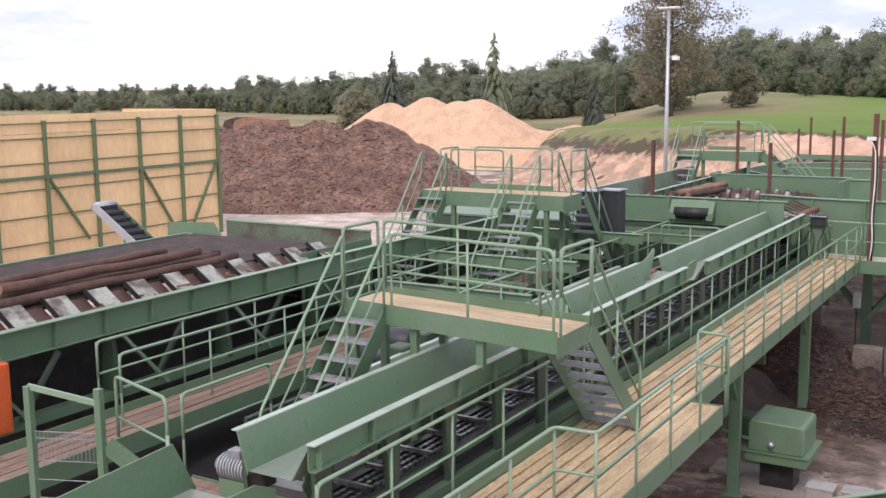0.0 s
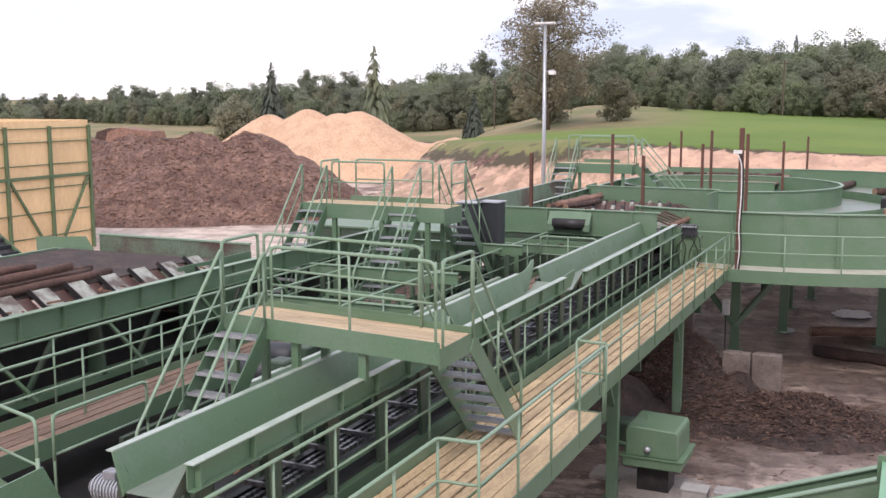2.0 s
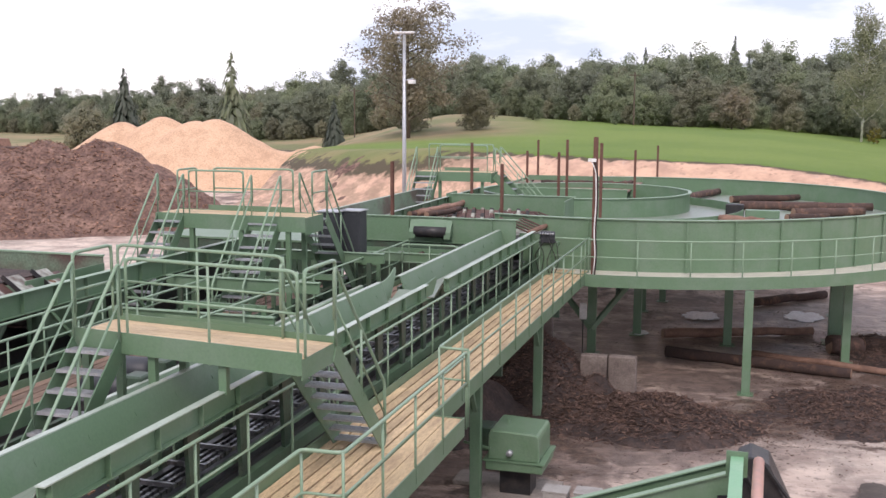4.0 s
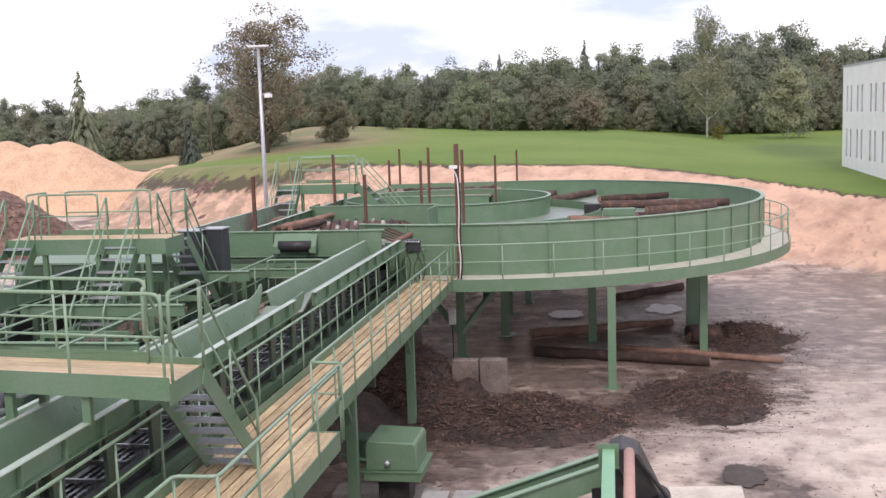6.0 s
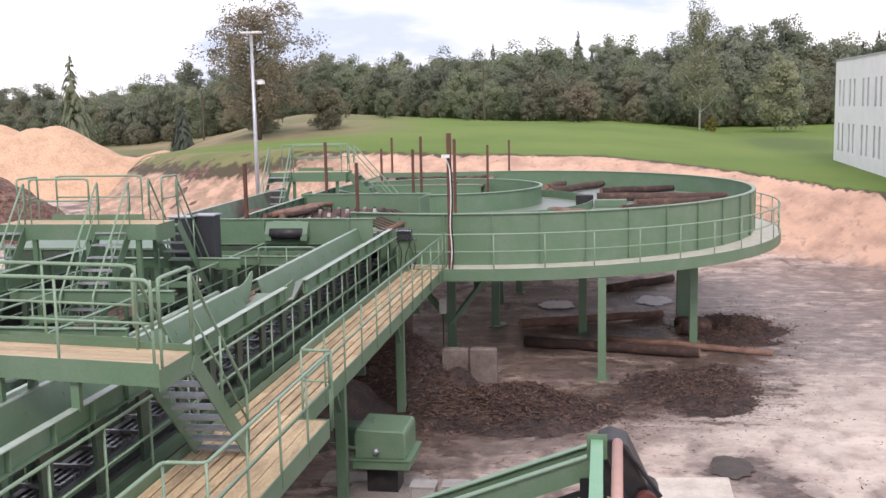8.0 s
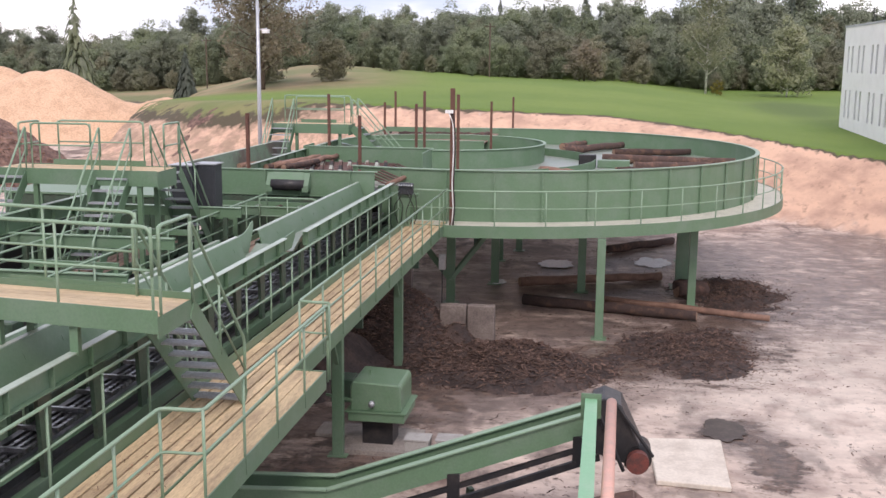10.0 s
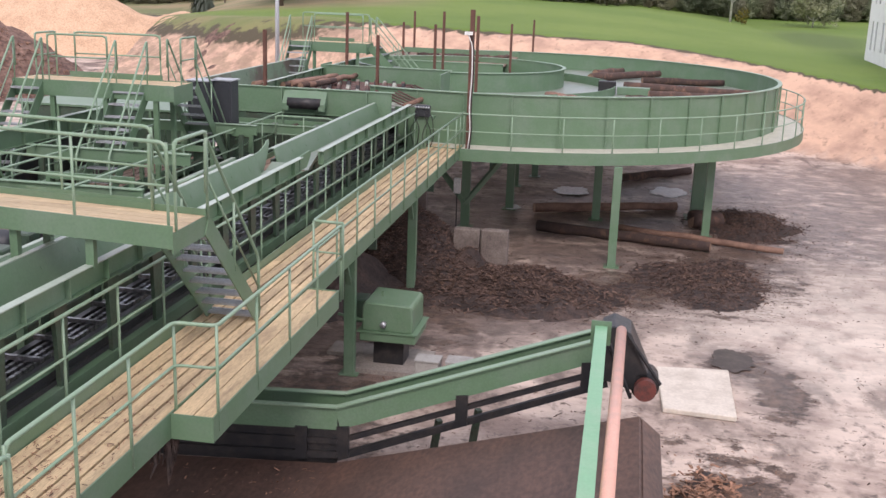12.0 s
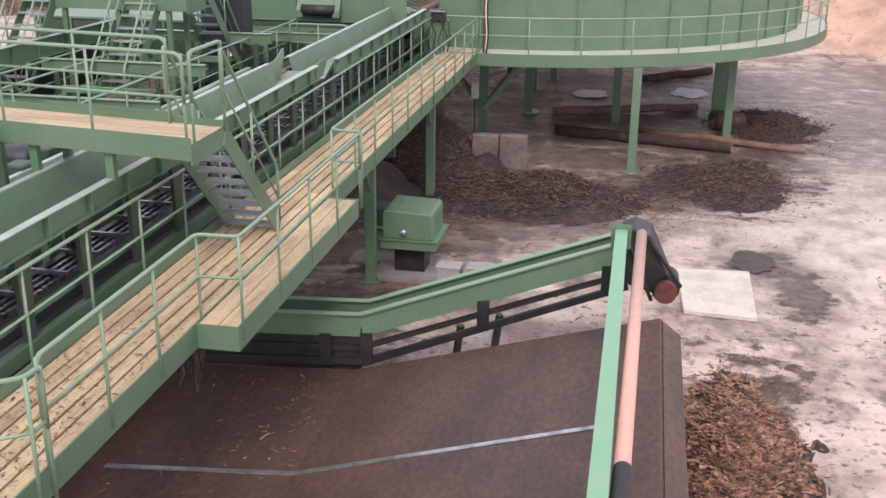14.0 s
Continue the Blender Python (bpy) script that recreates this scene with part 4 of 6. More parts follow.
railing("platform_railing", "green pipe railing on the far platform", [(-12.6, 54.2, P3), (-10.6, 54.2, P3)], step=1.9)
railing("platform_railing", "green pipe railing on the far platform's rear side", [(-13.4, 55.6, P3), (-10.6, 55.6, P3)], step=1.9)
stair("steel_stair", "pale green steel stair of the far platform", (-13.55, 54.2, P3), (0, -1, 0), (1, 0, 0), 0.9, 2.2, 2.4, 9)
stair("steel_stair", "pale green steel stair from the far platform to the feeder", (-10.35, 54.25, P3), (1, 0, 0), (0, 1, 0), 1.2, 2.0, 1.9, 8)

# ---------------------------------------------------------------- log feeder at the head of the conveyor
feeder = thing("log_feeder", "green steel log feeder with a spiked roller deck", "log feeder", at=(-12.5, 41.6, 5.2))
part("front_wall", boxm(0.3, 5.4, -0.04, 0.0, -0.75, 0.0), GREEN, feeder)
part("front_rim", boxm(0.2, 5.5, -0.1, 0.04, 0.003, 0.03), RAILG, feeder)
part("front_flange", boxm(0.3, 5.4, -0.12, -0.04, -0.78, -0.75), GREEN, feeder)
for x in (0.4, 1.9, 3.0, 4.6):
    part("rib", boxm(x, x + 0.06, -0.13, -0.041, -0.75, 0.0), GREEN, feeder)
part("hood", prism(bmesh.new(), ((-0.5, -0.42), (-0.16, -0.06), (-0.16, -0.5), (-0.5, -0.62)), "x", 2.05, 2.25), GREEN, feeder)
part("hood", prism(bmesh.new(), ((-0.5, -0.42), (-0.16, -0.06), (-0.16, -0.5), (-0.5, -0.62)), "x", 3.2, 3.4), GREEN, feeder)
part("drum", tubem([(2.2, -0.35, -0.42), (3.25, -0.35, -0.42)], 0.17, 14), DARK, feeder, "dark rubber drum", smooth=True)
part("hood_top", prism(bmesh.new(), ((-0.5, -0.40), (-0.16, -0.04), (-0.16, -0.07), (-0.5, -0.43)), "x", 2.25, 3.2), GREEN, feeder)
part("back_wall", boxm(1.5, 6.1, 8.0, 8.05, -0.6, 0.22), GREEN, feeder)
part("back_rim", boxm(1.45, 6.15, 7.95, 8.1, 0.22, 0.25), RAILG, feeder)
part("corner_wall", prism(bmesh.new(), ((1.5, 8.0), (1.2, 8.3), (1.2, 10.0), (1.25, 10.0), (1.25, 8.32), (1.53, 8.05)), "z", -0.5, 0.22), GREEN, feeder)
# near-black sheet added for the shade under the feeder
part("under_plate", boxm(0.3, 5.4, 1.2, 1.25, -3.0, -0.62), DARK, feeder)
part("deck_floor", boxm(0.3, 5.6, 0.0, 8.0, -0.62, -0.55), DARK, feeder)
for i in range(9):
    y = 0.6 + i * 0.82
    part("roller", tubem([(1.3, y, -0.36), (4.9, y, -0.36)], 0.1, 8), ROLLER, feeder, smooth=True)
    for k in range(10):
        x = 1.5 + 0.33 * k + (0.16 if i % 2 else 0)
        disc = prism(bmesh.new(), [(y + 0.19 * math.cos(a), -0.36 + 0.19 * math.sin(a)) for a in [j * math.pi / 3 + k for j in range(6)]], "x", x, x + 0.11)
        part("toothed_disc", disc, (PALEST, DARK, ROLLER)[(i + k) % 3], feeder)
for i in range(10):
    a = Vector((5.05 + 0.02 * i, 0.5 + 0.54 * i, -0.14))
    part("finger_bar", tubem([a, a + Vector((0.78, -0.3, -0.26))], 0.032, 6), ROLLER, feeder, "dark rusty finger bar", smooth=True)
part("side_bar", tubem([(5.8, 0.1, -0.36), (6.05, 5.3, -0.36)], 0.08, 8), PEELED, feeder, smooth=True)
part("side_wall", boxm(6.05, 6.1, 5.6, 8.0, -0.6, 0.22), GREEN, feeder)
part("apron", boxm(5.4, 6.4, 0.62, 0.66, -1.75, -0.44), GREEN, feeder)
part("apron_floor", boxm(4.95, 6.1, 0.7, 6.5, -0.56, -0.5), PALEST, feeder, "worn pale chute floor")
for x in (0.6, 2.8, 5.0):
    for y in (0.1, 7.8):
        part("leg", boxm(x - 0.12, x + 0.12, y - 0.12, y + 0.12, -5.2, -0.6), DARKG, feeder)
under = thing("roller_frame", "green steel roller frame standing below the log feeder", "roller frame", at=(-12.2, 39.2, 3.45))
part("front_beam", boxm(0, 4.0, -0.03, 0.03, 0.62, 0.86), GREEN, under)
part("front_flange", boxm(-0.02, 4.02, -0.08, 0.08, 0.862, 0.885), RAILG, under)
part("rear_beam", boxm(0, 4.0, 1.5, 1.56, 0.62, 0.86), GREEN, under)
part("end_plate", boxm(-0.04, -0.005, -0.05, 1.6, 0.3, 0.95), GREEN, under)
part("end_plate", boxm(4.005, 4.04, -0.05, 1.6, 0.3, 0.95), GREEN, under)
for i in range(6):
    part("roller", tubem([(0.05 + 0.66 * i + 0.3, 0.04, 0.7), (0.05 + 0.66 * i + 0.3, 1.49, 0.7)], 0.09, 10), (TROUGH, ROLLER)[i % 2], under, smooth=True)
for x in (0.1, 1.3, 2.6, 3.9):
    part("leg", boxm(x - 0.06, x + 0.06, -0.06, 0.06, 0, 0.62), GREEN, under)
    # rear legs use the darker copy of the front legs' green, as shade
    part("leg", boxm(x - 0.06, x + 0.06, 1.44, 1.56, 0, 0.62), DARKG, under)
part("brace", beamm((0.1, -0.04, 0.05), (1.3, -0.04, 0.6), 0.05, 0.05), GREEN, under)
part("brace", beamm((3.9, -0.04, 0.05), (2.6, -0.04, 0.6), 0.05, 0.05), GREEN, under)
part("rear_plate", boxm(0, 4.0, 1.7, 1.73, -0.4, 1.0), DARKG, under)
walkway("middle_walkway", "dirty plank walkway running up to the log feeder", -10.1, -8.5, 29.5, 39.0, 3.45, 6, OLDPLANK)
railing("walkway_railing", "green pipe railing across the walkway's end before the feeder", [(-10.1, 38.8, 3.5), (-8.4, 38.8, 3.5)], step=0.9)
for y_ in (24.5, 27.5, 33.0, 36.5):
    t_ = thing("cross_frame", "green steel cross frame between the conveyors", "frame", "cross frames", at=(-12.0, y_, 3.3))
    for x in (0.0, 1.9):
        part("post", boxm(x - 0.05, x + 0.05, -0.05, 0.05, -0.3, 0.95), GREEN, t_)
    part("beam", boxm(-0.05, 1.95, -0.05, 0.05, 0.95, 1.09), GREEN, t_)
    part("brace", beamm((0.05, 0, 0.0), (1.85, 0, 0.9), 0.05, 0.05), DARKG, t_)
    part("roller", tubem([(0.1, 0.12, 0.98), (1.8, 0.12, 0.98)], 0.07, 8), ROLLER, t_, smooth=True)
trough("feed_trough", "green steel side trough with brown stained walls", -13.35, -11.25, 41.9, 56.0, 5.3, d=0.35, inner=STAIN)
FED = []
for x, y, l_, tn, mt in ((-12.6, 48.5, 3.6, -14, PEELED), (-10.15, 46.7, 5.2, -6, PEELED), (-10.75, 46.4, 4.6, -7, PEELED), (-11.0, 45.2, 3.2, -5, BARKLOG), (-10.3, 45.0, 3.0, -9, BARKLOG)):
    FED.append(log("short reddish log on the feeder deck", x, y, 4.82 if x < -12 else 5.10, tn, l_, 0.105, mt))
valve = thing("valve_block", "silver hydraulic valve block with hoses on the feeder", "valve block", at=(-6.2, 41.4, 4.7))
part("block", boxm(-0.22, 0.22, -0.12, 0.12, -0.2, 0.15), GREYBOX, valve, bevel=0.02)
for i in range(6):
    part("fitting", tubem([(-0.2 + 0.08 * i, -0.15, 0.1), (-0.2 + 0.08 * i, -0.26, 0.1)], 0.03, 8), GALV, valve, smooth=True)
    a = -0.2 + 0.08 * i
    if i != 2:
        sw = (0.15, -0.25, 0, 0.3, -0.1, 0.2)[i]
        part("hose", tubem(rounded([(a, -0.25, 0.0), (a + 0.03 * i, -0.36, -0.2), (a + sw, -0.3, -0.5 - 0.06 * i), (a + sw * 0.4, -0.2, -1.1)], 0.2), 0.014, 6), DARK, valve, smooth=True)
part("bracket", boxm(-0.3, 0.3, 0.15, 0.6, -0.3, -0.2), GREEN, valve)

# tall rusty uprights
def upright(x, y, z0, z1, w=0.13, label="tall rusty steel upright at the log feeder"):
    t = thing("steel_upright", label, "upright", "rusty uprights", at=(x, y, z0))
    part("web", boxm(-0.01, 0.01, -w / 2, w / 2, 0, z1 - z0), RUST, t)
    for k in (-1, 1):
        part("flange", boxm(-w / 2, w / 2, k * w / 2 - 0.01, k * w / 2 + 0.01, 0, z1 - z0), RUST, t)
    return t


for sx, top, bot, yy in ((-0.269, -0.0405, 4.6, 41.4), (-0.185, -0.0413, 5.0, 45.0), (-0.116, -0.0208, 3.52, 41.85), (-0.112, -0.0251, 4.6, 47.0),
                         (-0.137, -0.0229, 4.8, 56.0), (-0.143, -0.0323, 4.8, 54.0), (-0.159, -0.0234, 4.4, 70.0), (-0.167, -0.0315, 4.4, 66.0),
                         (-0.088, -0.0301, 4.4, 60.0), (-0.072, -0.0266, 4.6, 71.0), (-0.208, -0.0258, 4.6, 52.0)):
    upright(sx * yy, yy, bot, 8.6 + top * yy, 0.13 if yy < 41.9 and bot < 4 else 0.095)
wire = thing("white_cable", "white cable hanging down a rusty upright", "cable", at=(-4.84, 41.7, 7.0))
part("strand", tubem(rounded([(-0.12, 0, 0.0), (0.02, 0, -0.3), (0.05, 0, -1.2), (0.0, 0, -2.2), (0.06, 0, -2.9), (0.0, 0, -3.5)], 0.3), 0.02, 6), WIRE, wire, smooth=True)
part("strand", tubem(rounded([(-0.02, 0.02, 0.0), (0.07, 0.02, -0.3), (0.10, 0.02, -1.2), (0.05, 0.02, -2.2), (0.11, 0.02, -2.9), (0.05, 0.02, -3.5)], 0.3), 0.018, 6), DARK, wire, "black cable strand", smooth=True)
part("camera_box", boxm(-0.22, 0.02, -0.08, 0.08, -0.02, 0.08), WIRE, wire)

# ---------------------------------------------------------------- round log carousel
CX, CY, RA, RB = -4.79, 56.53, 10.5, 10.5
RIM = ZD + 1.63


def oval(a, b, n=96, t0=0.0, t1=2 * math.pi):
    return [(a * math.cos(t0 + (t1 - t0) * i / n), b * math.sin(t0 + (t1 - t0) * i / n)) for i in range(n + 1)]


def ring_wall(a, b, z0, z1, thick=0.05, n=96, t0=0.0, t1=2 * math.pi):
    bm = bmesh.new()
    rows = []
    for (x, y), (u, v) in zip(oval(a, b, n, t0, t1), oval(a - thick, b - thick, n, t0, t1)):
        rows.append([bm.verts.new(p) for p in ((x, y, z0), (x, y, z1), (u, v, z1), (u, v, z0))])
    for p, q in zip(rows, rows[1:]):
        for i in range(4):
            bm.faces.new((p[i], q[i], q[(i + 1) % 4], p[(i + 1) % 4]))
    bmesh.ops.remove_doubles(bm, verts=bm.verts, dist=1e-4)
    bmesh.ops.recalc_face_normals(bm, faces=bm.faces)
    return bm


car = thing("log_carousel", "large round green steel log carousel on legs", "log carousel", at=(CX, CY, 0))
W0, W1 = radians(-110), radians(110)
part("outer_wall", ring_wall(RA, RB, ZD - 0.05, RIM, t0=W0, t1=W1), GREEN, car, smooth=False)
# rim paler than the wall: sky reflection put into its colour
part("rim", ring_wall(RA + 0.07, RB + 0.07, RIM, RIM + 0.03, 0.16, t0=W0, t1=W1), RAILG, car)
part("walk_deck", ring_wall(RA + 1.0, RB + 1.0, ZD - 0.04, ZD, 1.02, t0=W0, t1=W1), PALEDECK, car, "pale grating deck round the carousel")
part("deck_edge", ring_wall(RA + 1.03, RB + 1.03, ZD - 0.36, ZD + 0.02, 0.03, t0=W0, t1=W1), GREEN, car)
floor_bm = bmesh.new()
loop = [floor_bm.verts.new((x, y, RIM - 0.75)) for x, y in oval(RA - 0.04, RB - 0.04, 64)[:-1]]
floor_bm.faces.new(loop)
part("rotating_floor", floor_bm, TROUGH, car, "worn steel floor of the carousel")
part("inner_wall", ring_wall(4.4, 4.4, RIM - 0.75, RIM - 0.02, 0.05), GREEN, car).location = (-2.4, 1.2, 0)
part("inner_rim", ring_wall(4.46, 4.46, RIM - 0.02, RIM + 0.01, 0.14), RAILG, car).location = (-2.4, 1.2, 0)
part("core_wall", ring_wall(6.2, 6.2, RIM - 0.75, RIM - 0.42, 0.05), GREEN, car).location = (-2.0, -0.8, 0)
for i in range(27):
    t = W0 + 0.02 + (W1 - W0 - 0.04) * i / 26
    x, y = RA * math.cos(t), RB * math.sin(t)
    nx, ny = math.cos(t) / RA, math.sin(t) / RB
    k = math.hypot(nx, ny)
    part("rib", beamm((x + nx / k * 0.035, y + ny / k * 0.035, ZD), (x + nx / k * 0.035, y + ny / k * 0.035, RIM - 0.01), 0.05, 0.05), GREEN, car)
rail = thing("carousel_railing", "green pipe railing round the carousel deck", "railing", "railings", at=(CX, CY, ZD))
T0, T1 = radians(-99.5), radians(60)
ov = [(x, y) for x, y in oval(RA + 0.96, RB + 0.96, 80, T0, T1)]
part("top_rail", tubem([(x, y, 1.1) for x, y in ov], 0.026), RAILG, rail, smooth=True)
part("mid_rail", tubem([(x, y, 0.56) for x, y in ov], 0.02, 6), RAILG, rail, smooth=True)
for x, y in ov[::4]:
    part("post", tubem([(x, y, -0.2), (x, y, 1.1)], 0.022, 6), RAILG, rail, smooth=True)
for x, y, w in ((-0.15, 41.6, 0.26), (-0.9, 50.4, 0.3), (3.05, 47.7, 0.28), (2.95, 52.0, 0.55), (3.2, 59.0, 0.28), (-5.5, 47.5, 0.3), (-4.3, 52.0, 0.3), (-4.6, 58.0, 0.28), (-4.0, 61.5, 0.28), (-6.4, 55, 0.3)):
    support(car, x, y, ZD - 0.3, w, 0.0)
part("brace", beamm((-0.71, -9.2, 0.9), (1.0, -8.0, 3.1), 0.16, 0.16), GREEN, car)
part("brace", beamm((-0.71, -9.2, 0.9), (-2.6, -8.4, 3.1), 0.16, 0.16), GREEN, car)
part("brace", beamm((7.8, -4.5, 2.3), (10.2, -3.3, 3.2), 0.16, 0.2), GREEN, car)
FLOOR = RIM - 0.75
CARRIED = []
for x, y, z, tn, ln, r in ((-1.7, 50.19, 4.62, -24.9, 5.0, 0.19), (-2.92, 51.83, 4.6, -14.8, 2.62, 0.17), (1.13, 49.09, 4.6, -60.6, 3.71, 0.17), (2.19, 45.03, 4.66, -86.4, 5.37, 0.2), (2.6, 42.46, 4.66, -69.1, 3.05, 0.2), (1.5, 40.74, 4.6, -64.1, 1.81, 0.16)):
    CARRIED.append(log("dark bark-covered log carried round on the carousel floor", x, y, FLOOR + r, tn, ln, r))
    CARRIED[-1]["metres"] = True
CARRIED.append(log("split pale log carried round on the carousel floor", -1.16, 38.61, FLOOR + 0.19, -114.8, 1.62, 0.19, PEELED))
CARRIED[-1]["metres"] = True
for x, y, tn in ((-9.8, 66, -70), (-9.0, 65, -88), (-8.6, 66.4, -60), (-7.9, 65.6, -75), (-7.2, 66, -35), (-6.6, 65.5, -62), (-6.2, 66.6, -20)):
    log("short dark log piece on the rear table of the carousel", x, y, 5.02, tn, 1.1, 0.1)
table = thing("rear_table", "green steel log table with a dark bed behind the feeder", "log table", at=(-11.8, 62.0, 0))
part("front_wall", boxm(0, 6.1, -0.05, 0, 4.25, 4.95), GREEN, table)
part("front_rim", boxm(-0.03, 6.13, -0.1, 0.05, 4.953, 4.985), RAILG, table)
part("bed", boxm(0, 6.1, 0, 8.0, 4.84, 4.9), OLDPLANK, table, "dark dirty bed")
part("back_wall", boxm(0, 6.1, 8.0, 8.05, 4.25, 5.15), GREEN, table)
part("side_wall", boxm(-0.05, 0, 0, 8.0, 4.25, 5.0), GREEN, table)
for x in (0.3, 3.0, 5.8):
    for y in (0.3, 7.7):
        part("leg", boxm(x - 0.12, x + 0.12, y - 0.12, y + 0.12, 0, 4.84), DARKG, table)
rnd = random.Random(44)
for i in range(26):
    a = Vector((rnd.uniform(0.3, 5.6), rnd.uniform(2.0, 7.0), 4.93))
    part("bark_scrap", beamm(a, a + Vector((rnd.uniform(-0.5, 0.5), rnd.uniform(-0.5, 0.5), 0.06)), 0.09, 0.05), (CHIPS, DARKBARK, LIGHTBOX)[i % 3], table)
hub = thing("carousel_drive", "dark drive unit on the carousel floor", "drive unit", at=(-0.9, 55.0, FLOOR))
part("body", boxm(-0.35, 0.35, -0.25, 0.25, 0, 0.5), DARK, hub, bevel=0.03)
part("cover", boxm(0.4, 1.7, -0.3, 0.3, 0.0, 0.3), GREEN, hub, bevel=0.02)

# ---------------------------------------------------------------- yard under and before the carousel
log("long dark log lying in the yard under the carousel", 0.1, 46.5, 0.2, -113, 6.5, 0.2)
log("peeled pale log lying in the yard under the carousel", 2.77, 46.9, 0.15, -119, 6.3, 0.13, PEELED)
log("reddish log lying in the yard under the carousel", -0.55, 52.8, 0.18, -68.5, 5.9, 0.18, PEELED)
log("dark log lying in the yard behind the carousel", 1.4, 62.1, 0.2, -41, 5.2, 0.2)
log("dark log stump end under the carousel", 3.2, 50.2, 0.3, -75, 1.2, 0.35)


def hill(x, y, cx, cy, rx, ry, h, seed, rough, freq):
    """Height of a low uneven heap over the ground."""
    u, v = (x - cx) / rx, (y - cy) / ry
    d = math.hypot(u, v) * (1.22 + 0.42 * noise.noise((u * 2.0, v * 2.0, seed)) + 0.22 * noise.noise((u * 5.5, v * 5.5, seed)))
    z = h * max(0.0, 1 - d) ** 1.25
    if z > 0.02 * h:
        z += rough * min(1, z / (0.25 * h)) * (noise.noise((x * freq, y * freq, seed)) + 0.5 * noise.noise((x * freq * 2.7, y * freq * 2.7, seed + 1)) + 0.25 * noise.noise((x * freq * 6, y * freq * 6, seed)))
    return max(z, 0.0)


def mound(name, label, cx, cy, rx, ry, h, material, seed, res=48, rough=0.3, freq=0.6, kind="", peaks=()):
    """A heap: a bumpy cone field that fades out to the ground."""
    bm = bmesh.new()
    rows = []
    for i in range(res + 1):
        row = []
        for j in range(res + 1):
            u, v = 2 * i / res - 1, 2 * j / res - 1
            x, y = cx + u * rx, cy + v * ry
            z = 0.0 if peaks else hill(x, y, cx, cy, rx, ry, h, seed, rough, freq)
            for px, py, pr, ph in peaks:
                e = math.hypot((u - px) / pr, (v - py) / pr)
                z = max(z, ph * h * max(0.0, 1.14 - math.sqrt(e * e + 0.02)) / 1.0)
            if peaks and z > 0.02 * h:
                z += rough * min(1, z / (0.25 * h)) * (noise.noise((x * freq, y * freq, seed)) + 0.5 * noise.noise((x * freq * 2.7, y * freq * 2.7, seed + 1)) + 0.25 * noise.noise((x * freq * 6, y * freq * 6, seed)))
            row.append(bm.verts.new((x - cx, y - cy, height(x, y) + max(z, -0.05) - 0.04)))
        rows.append(row)
    for a, b in zip(rows, rows[1:]):
        for j in range(res):
            bm.faces.new((a[j], b[j], b[j + 1], a[j + 1]))
    ob = part(name, bm, material, smooth=True)
    ob.location = (cx, cy, 0)
    return tagged(ob, label, "heap", kind=kind)


def HEAP(x, y):
    u, v, z = (x + 52) / 20, (y - 91) / 20, 0.0
    for px, py, pr, ph in ((-0.75, 0.1, 0.40, 0.86), (-0.5, 0.08, 0.45, 0.92), (-0.2, 0.0, 0.47, 0.95), (0.06, -0.02, 0.48, 0.97), (0.27, 0.05, 0.46, 0.98), (0.05, -0.25, 0.4, 0.6)):
        e = math.hypot((u - px) / pr, (v - py) / pr)
        z = max(z, ph * 6.3 * max(0.0, 1.14 - math.sqrt(e * e + 0.02)))
    return z + 0.42 * min(1, z / 1.6) * (noise.noise((x * 0.55, y * 0.55, 31)) + 0.5 * noise.noise((x * 1.485, y * 1.485, 32))) if z > 0.12 else -1.0


def chips(name, label, area, n, seed, size, surface, material=None):
    """Loose strips of bark lying on a heap or on the ground."""
    rnd = random.Random(seed)
    verts, faces = [], []
    for i in range(n):
        x, y = area(rnd)
        z = surface(x, y)
        a, l_, w = rnd.uniform(0, 6.28), size * rnd.uniform(0.25, 1.15) * (1.8 if rnd.random() < 0.12 else 1.0), size * rnd.uniform(0.06, 0.26)
        d = Vector((math.cos(a), math.sin(a), rnd.uniform(-0.35, 0.5))) * l_ / 2
        s = Vector((-math.sin(a), math.cos(a), rnd.uniform(-0.6, 0.6))) * w / 2
        c = Vector((x, y, z + 0.02))
        up = Vector((0, 0, w * 0.3))
        k = len(verts)
        verts += [c - d - s, c + d - s, c + d + s, c - d + s, c - d - s + up, c + d - s + up, c + d + s + up, c - d + s + up]
        faces += [tuple(k + q for q in f) for f in ((0, 3, 2, 1), (4, 5, 6, 7), (0, 1, 5, 4), (1, 2, 6, 5), (2, 3, 7, 6), (3, 0, 4, 7))]
    me = bpy.data.meshes.new(name)
    me.from_pydata([tuple(v) for v in verts], [], faces)
    me.materials.append(material or CHIPS)
    return tagged(new(name, me), label, "bark chips", kind="stuff")


mound("bark_mound", "low dark bark ridge lying before the concrete blocks", -2.7, 37.2, 4.6, 3.2, 0.95, DARKBARK, 4, 60, 0.26, 1.3, kind="stuff")
mound("bark_mound", "dark bark mound against the bay wall under the walkway", -6.2, 40.6, 2.9, 4.6, 1.9, DARKBARK, 6, 50, 0.25, 1.1, kind="stuff")
mound("bark_mound", "low brown bark mound in the yard before the carousel", 2.7, 40.6, 3.0, 4.6, 0.38, DARKBARK, 9, 50, 0.15, 1.0, kind="stuff")
mound("bark_mound", "flat dark bark mound beside the carousel", 4.7, 50.8, 2.8, 5.2, 0.40, DARKBARK, 12, 40, 0.15, 0.9, kind="stuff")
mound("bark_mound", "bark mound inside the concrete bay", -8.2, 37.0, 3.0, 6.0, 1.6, DARKBARK, 14, 40, 0.25, 0.9, kind="stuff")
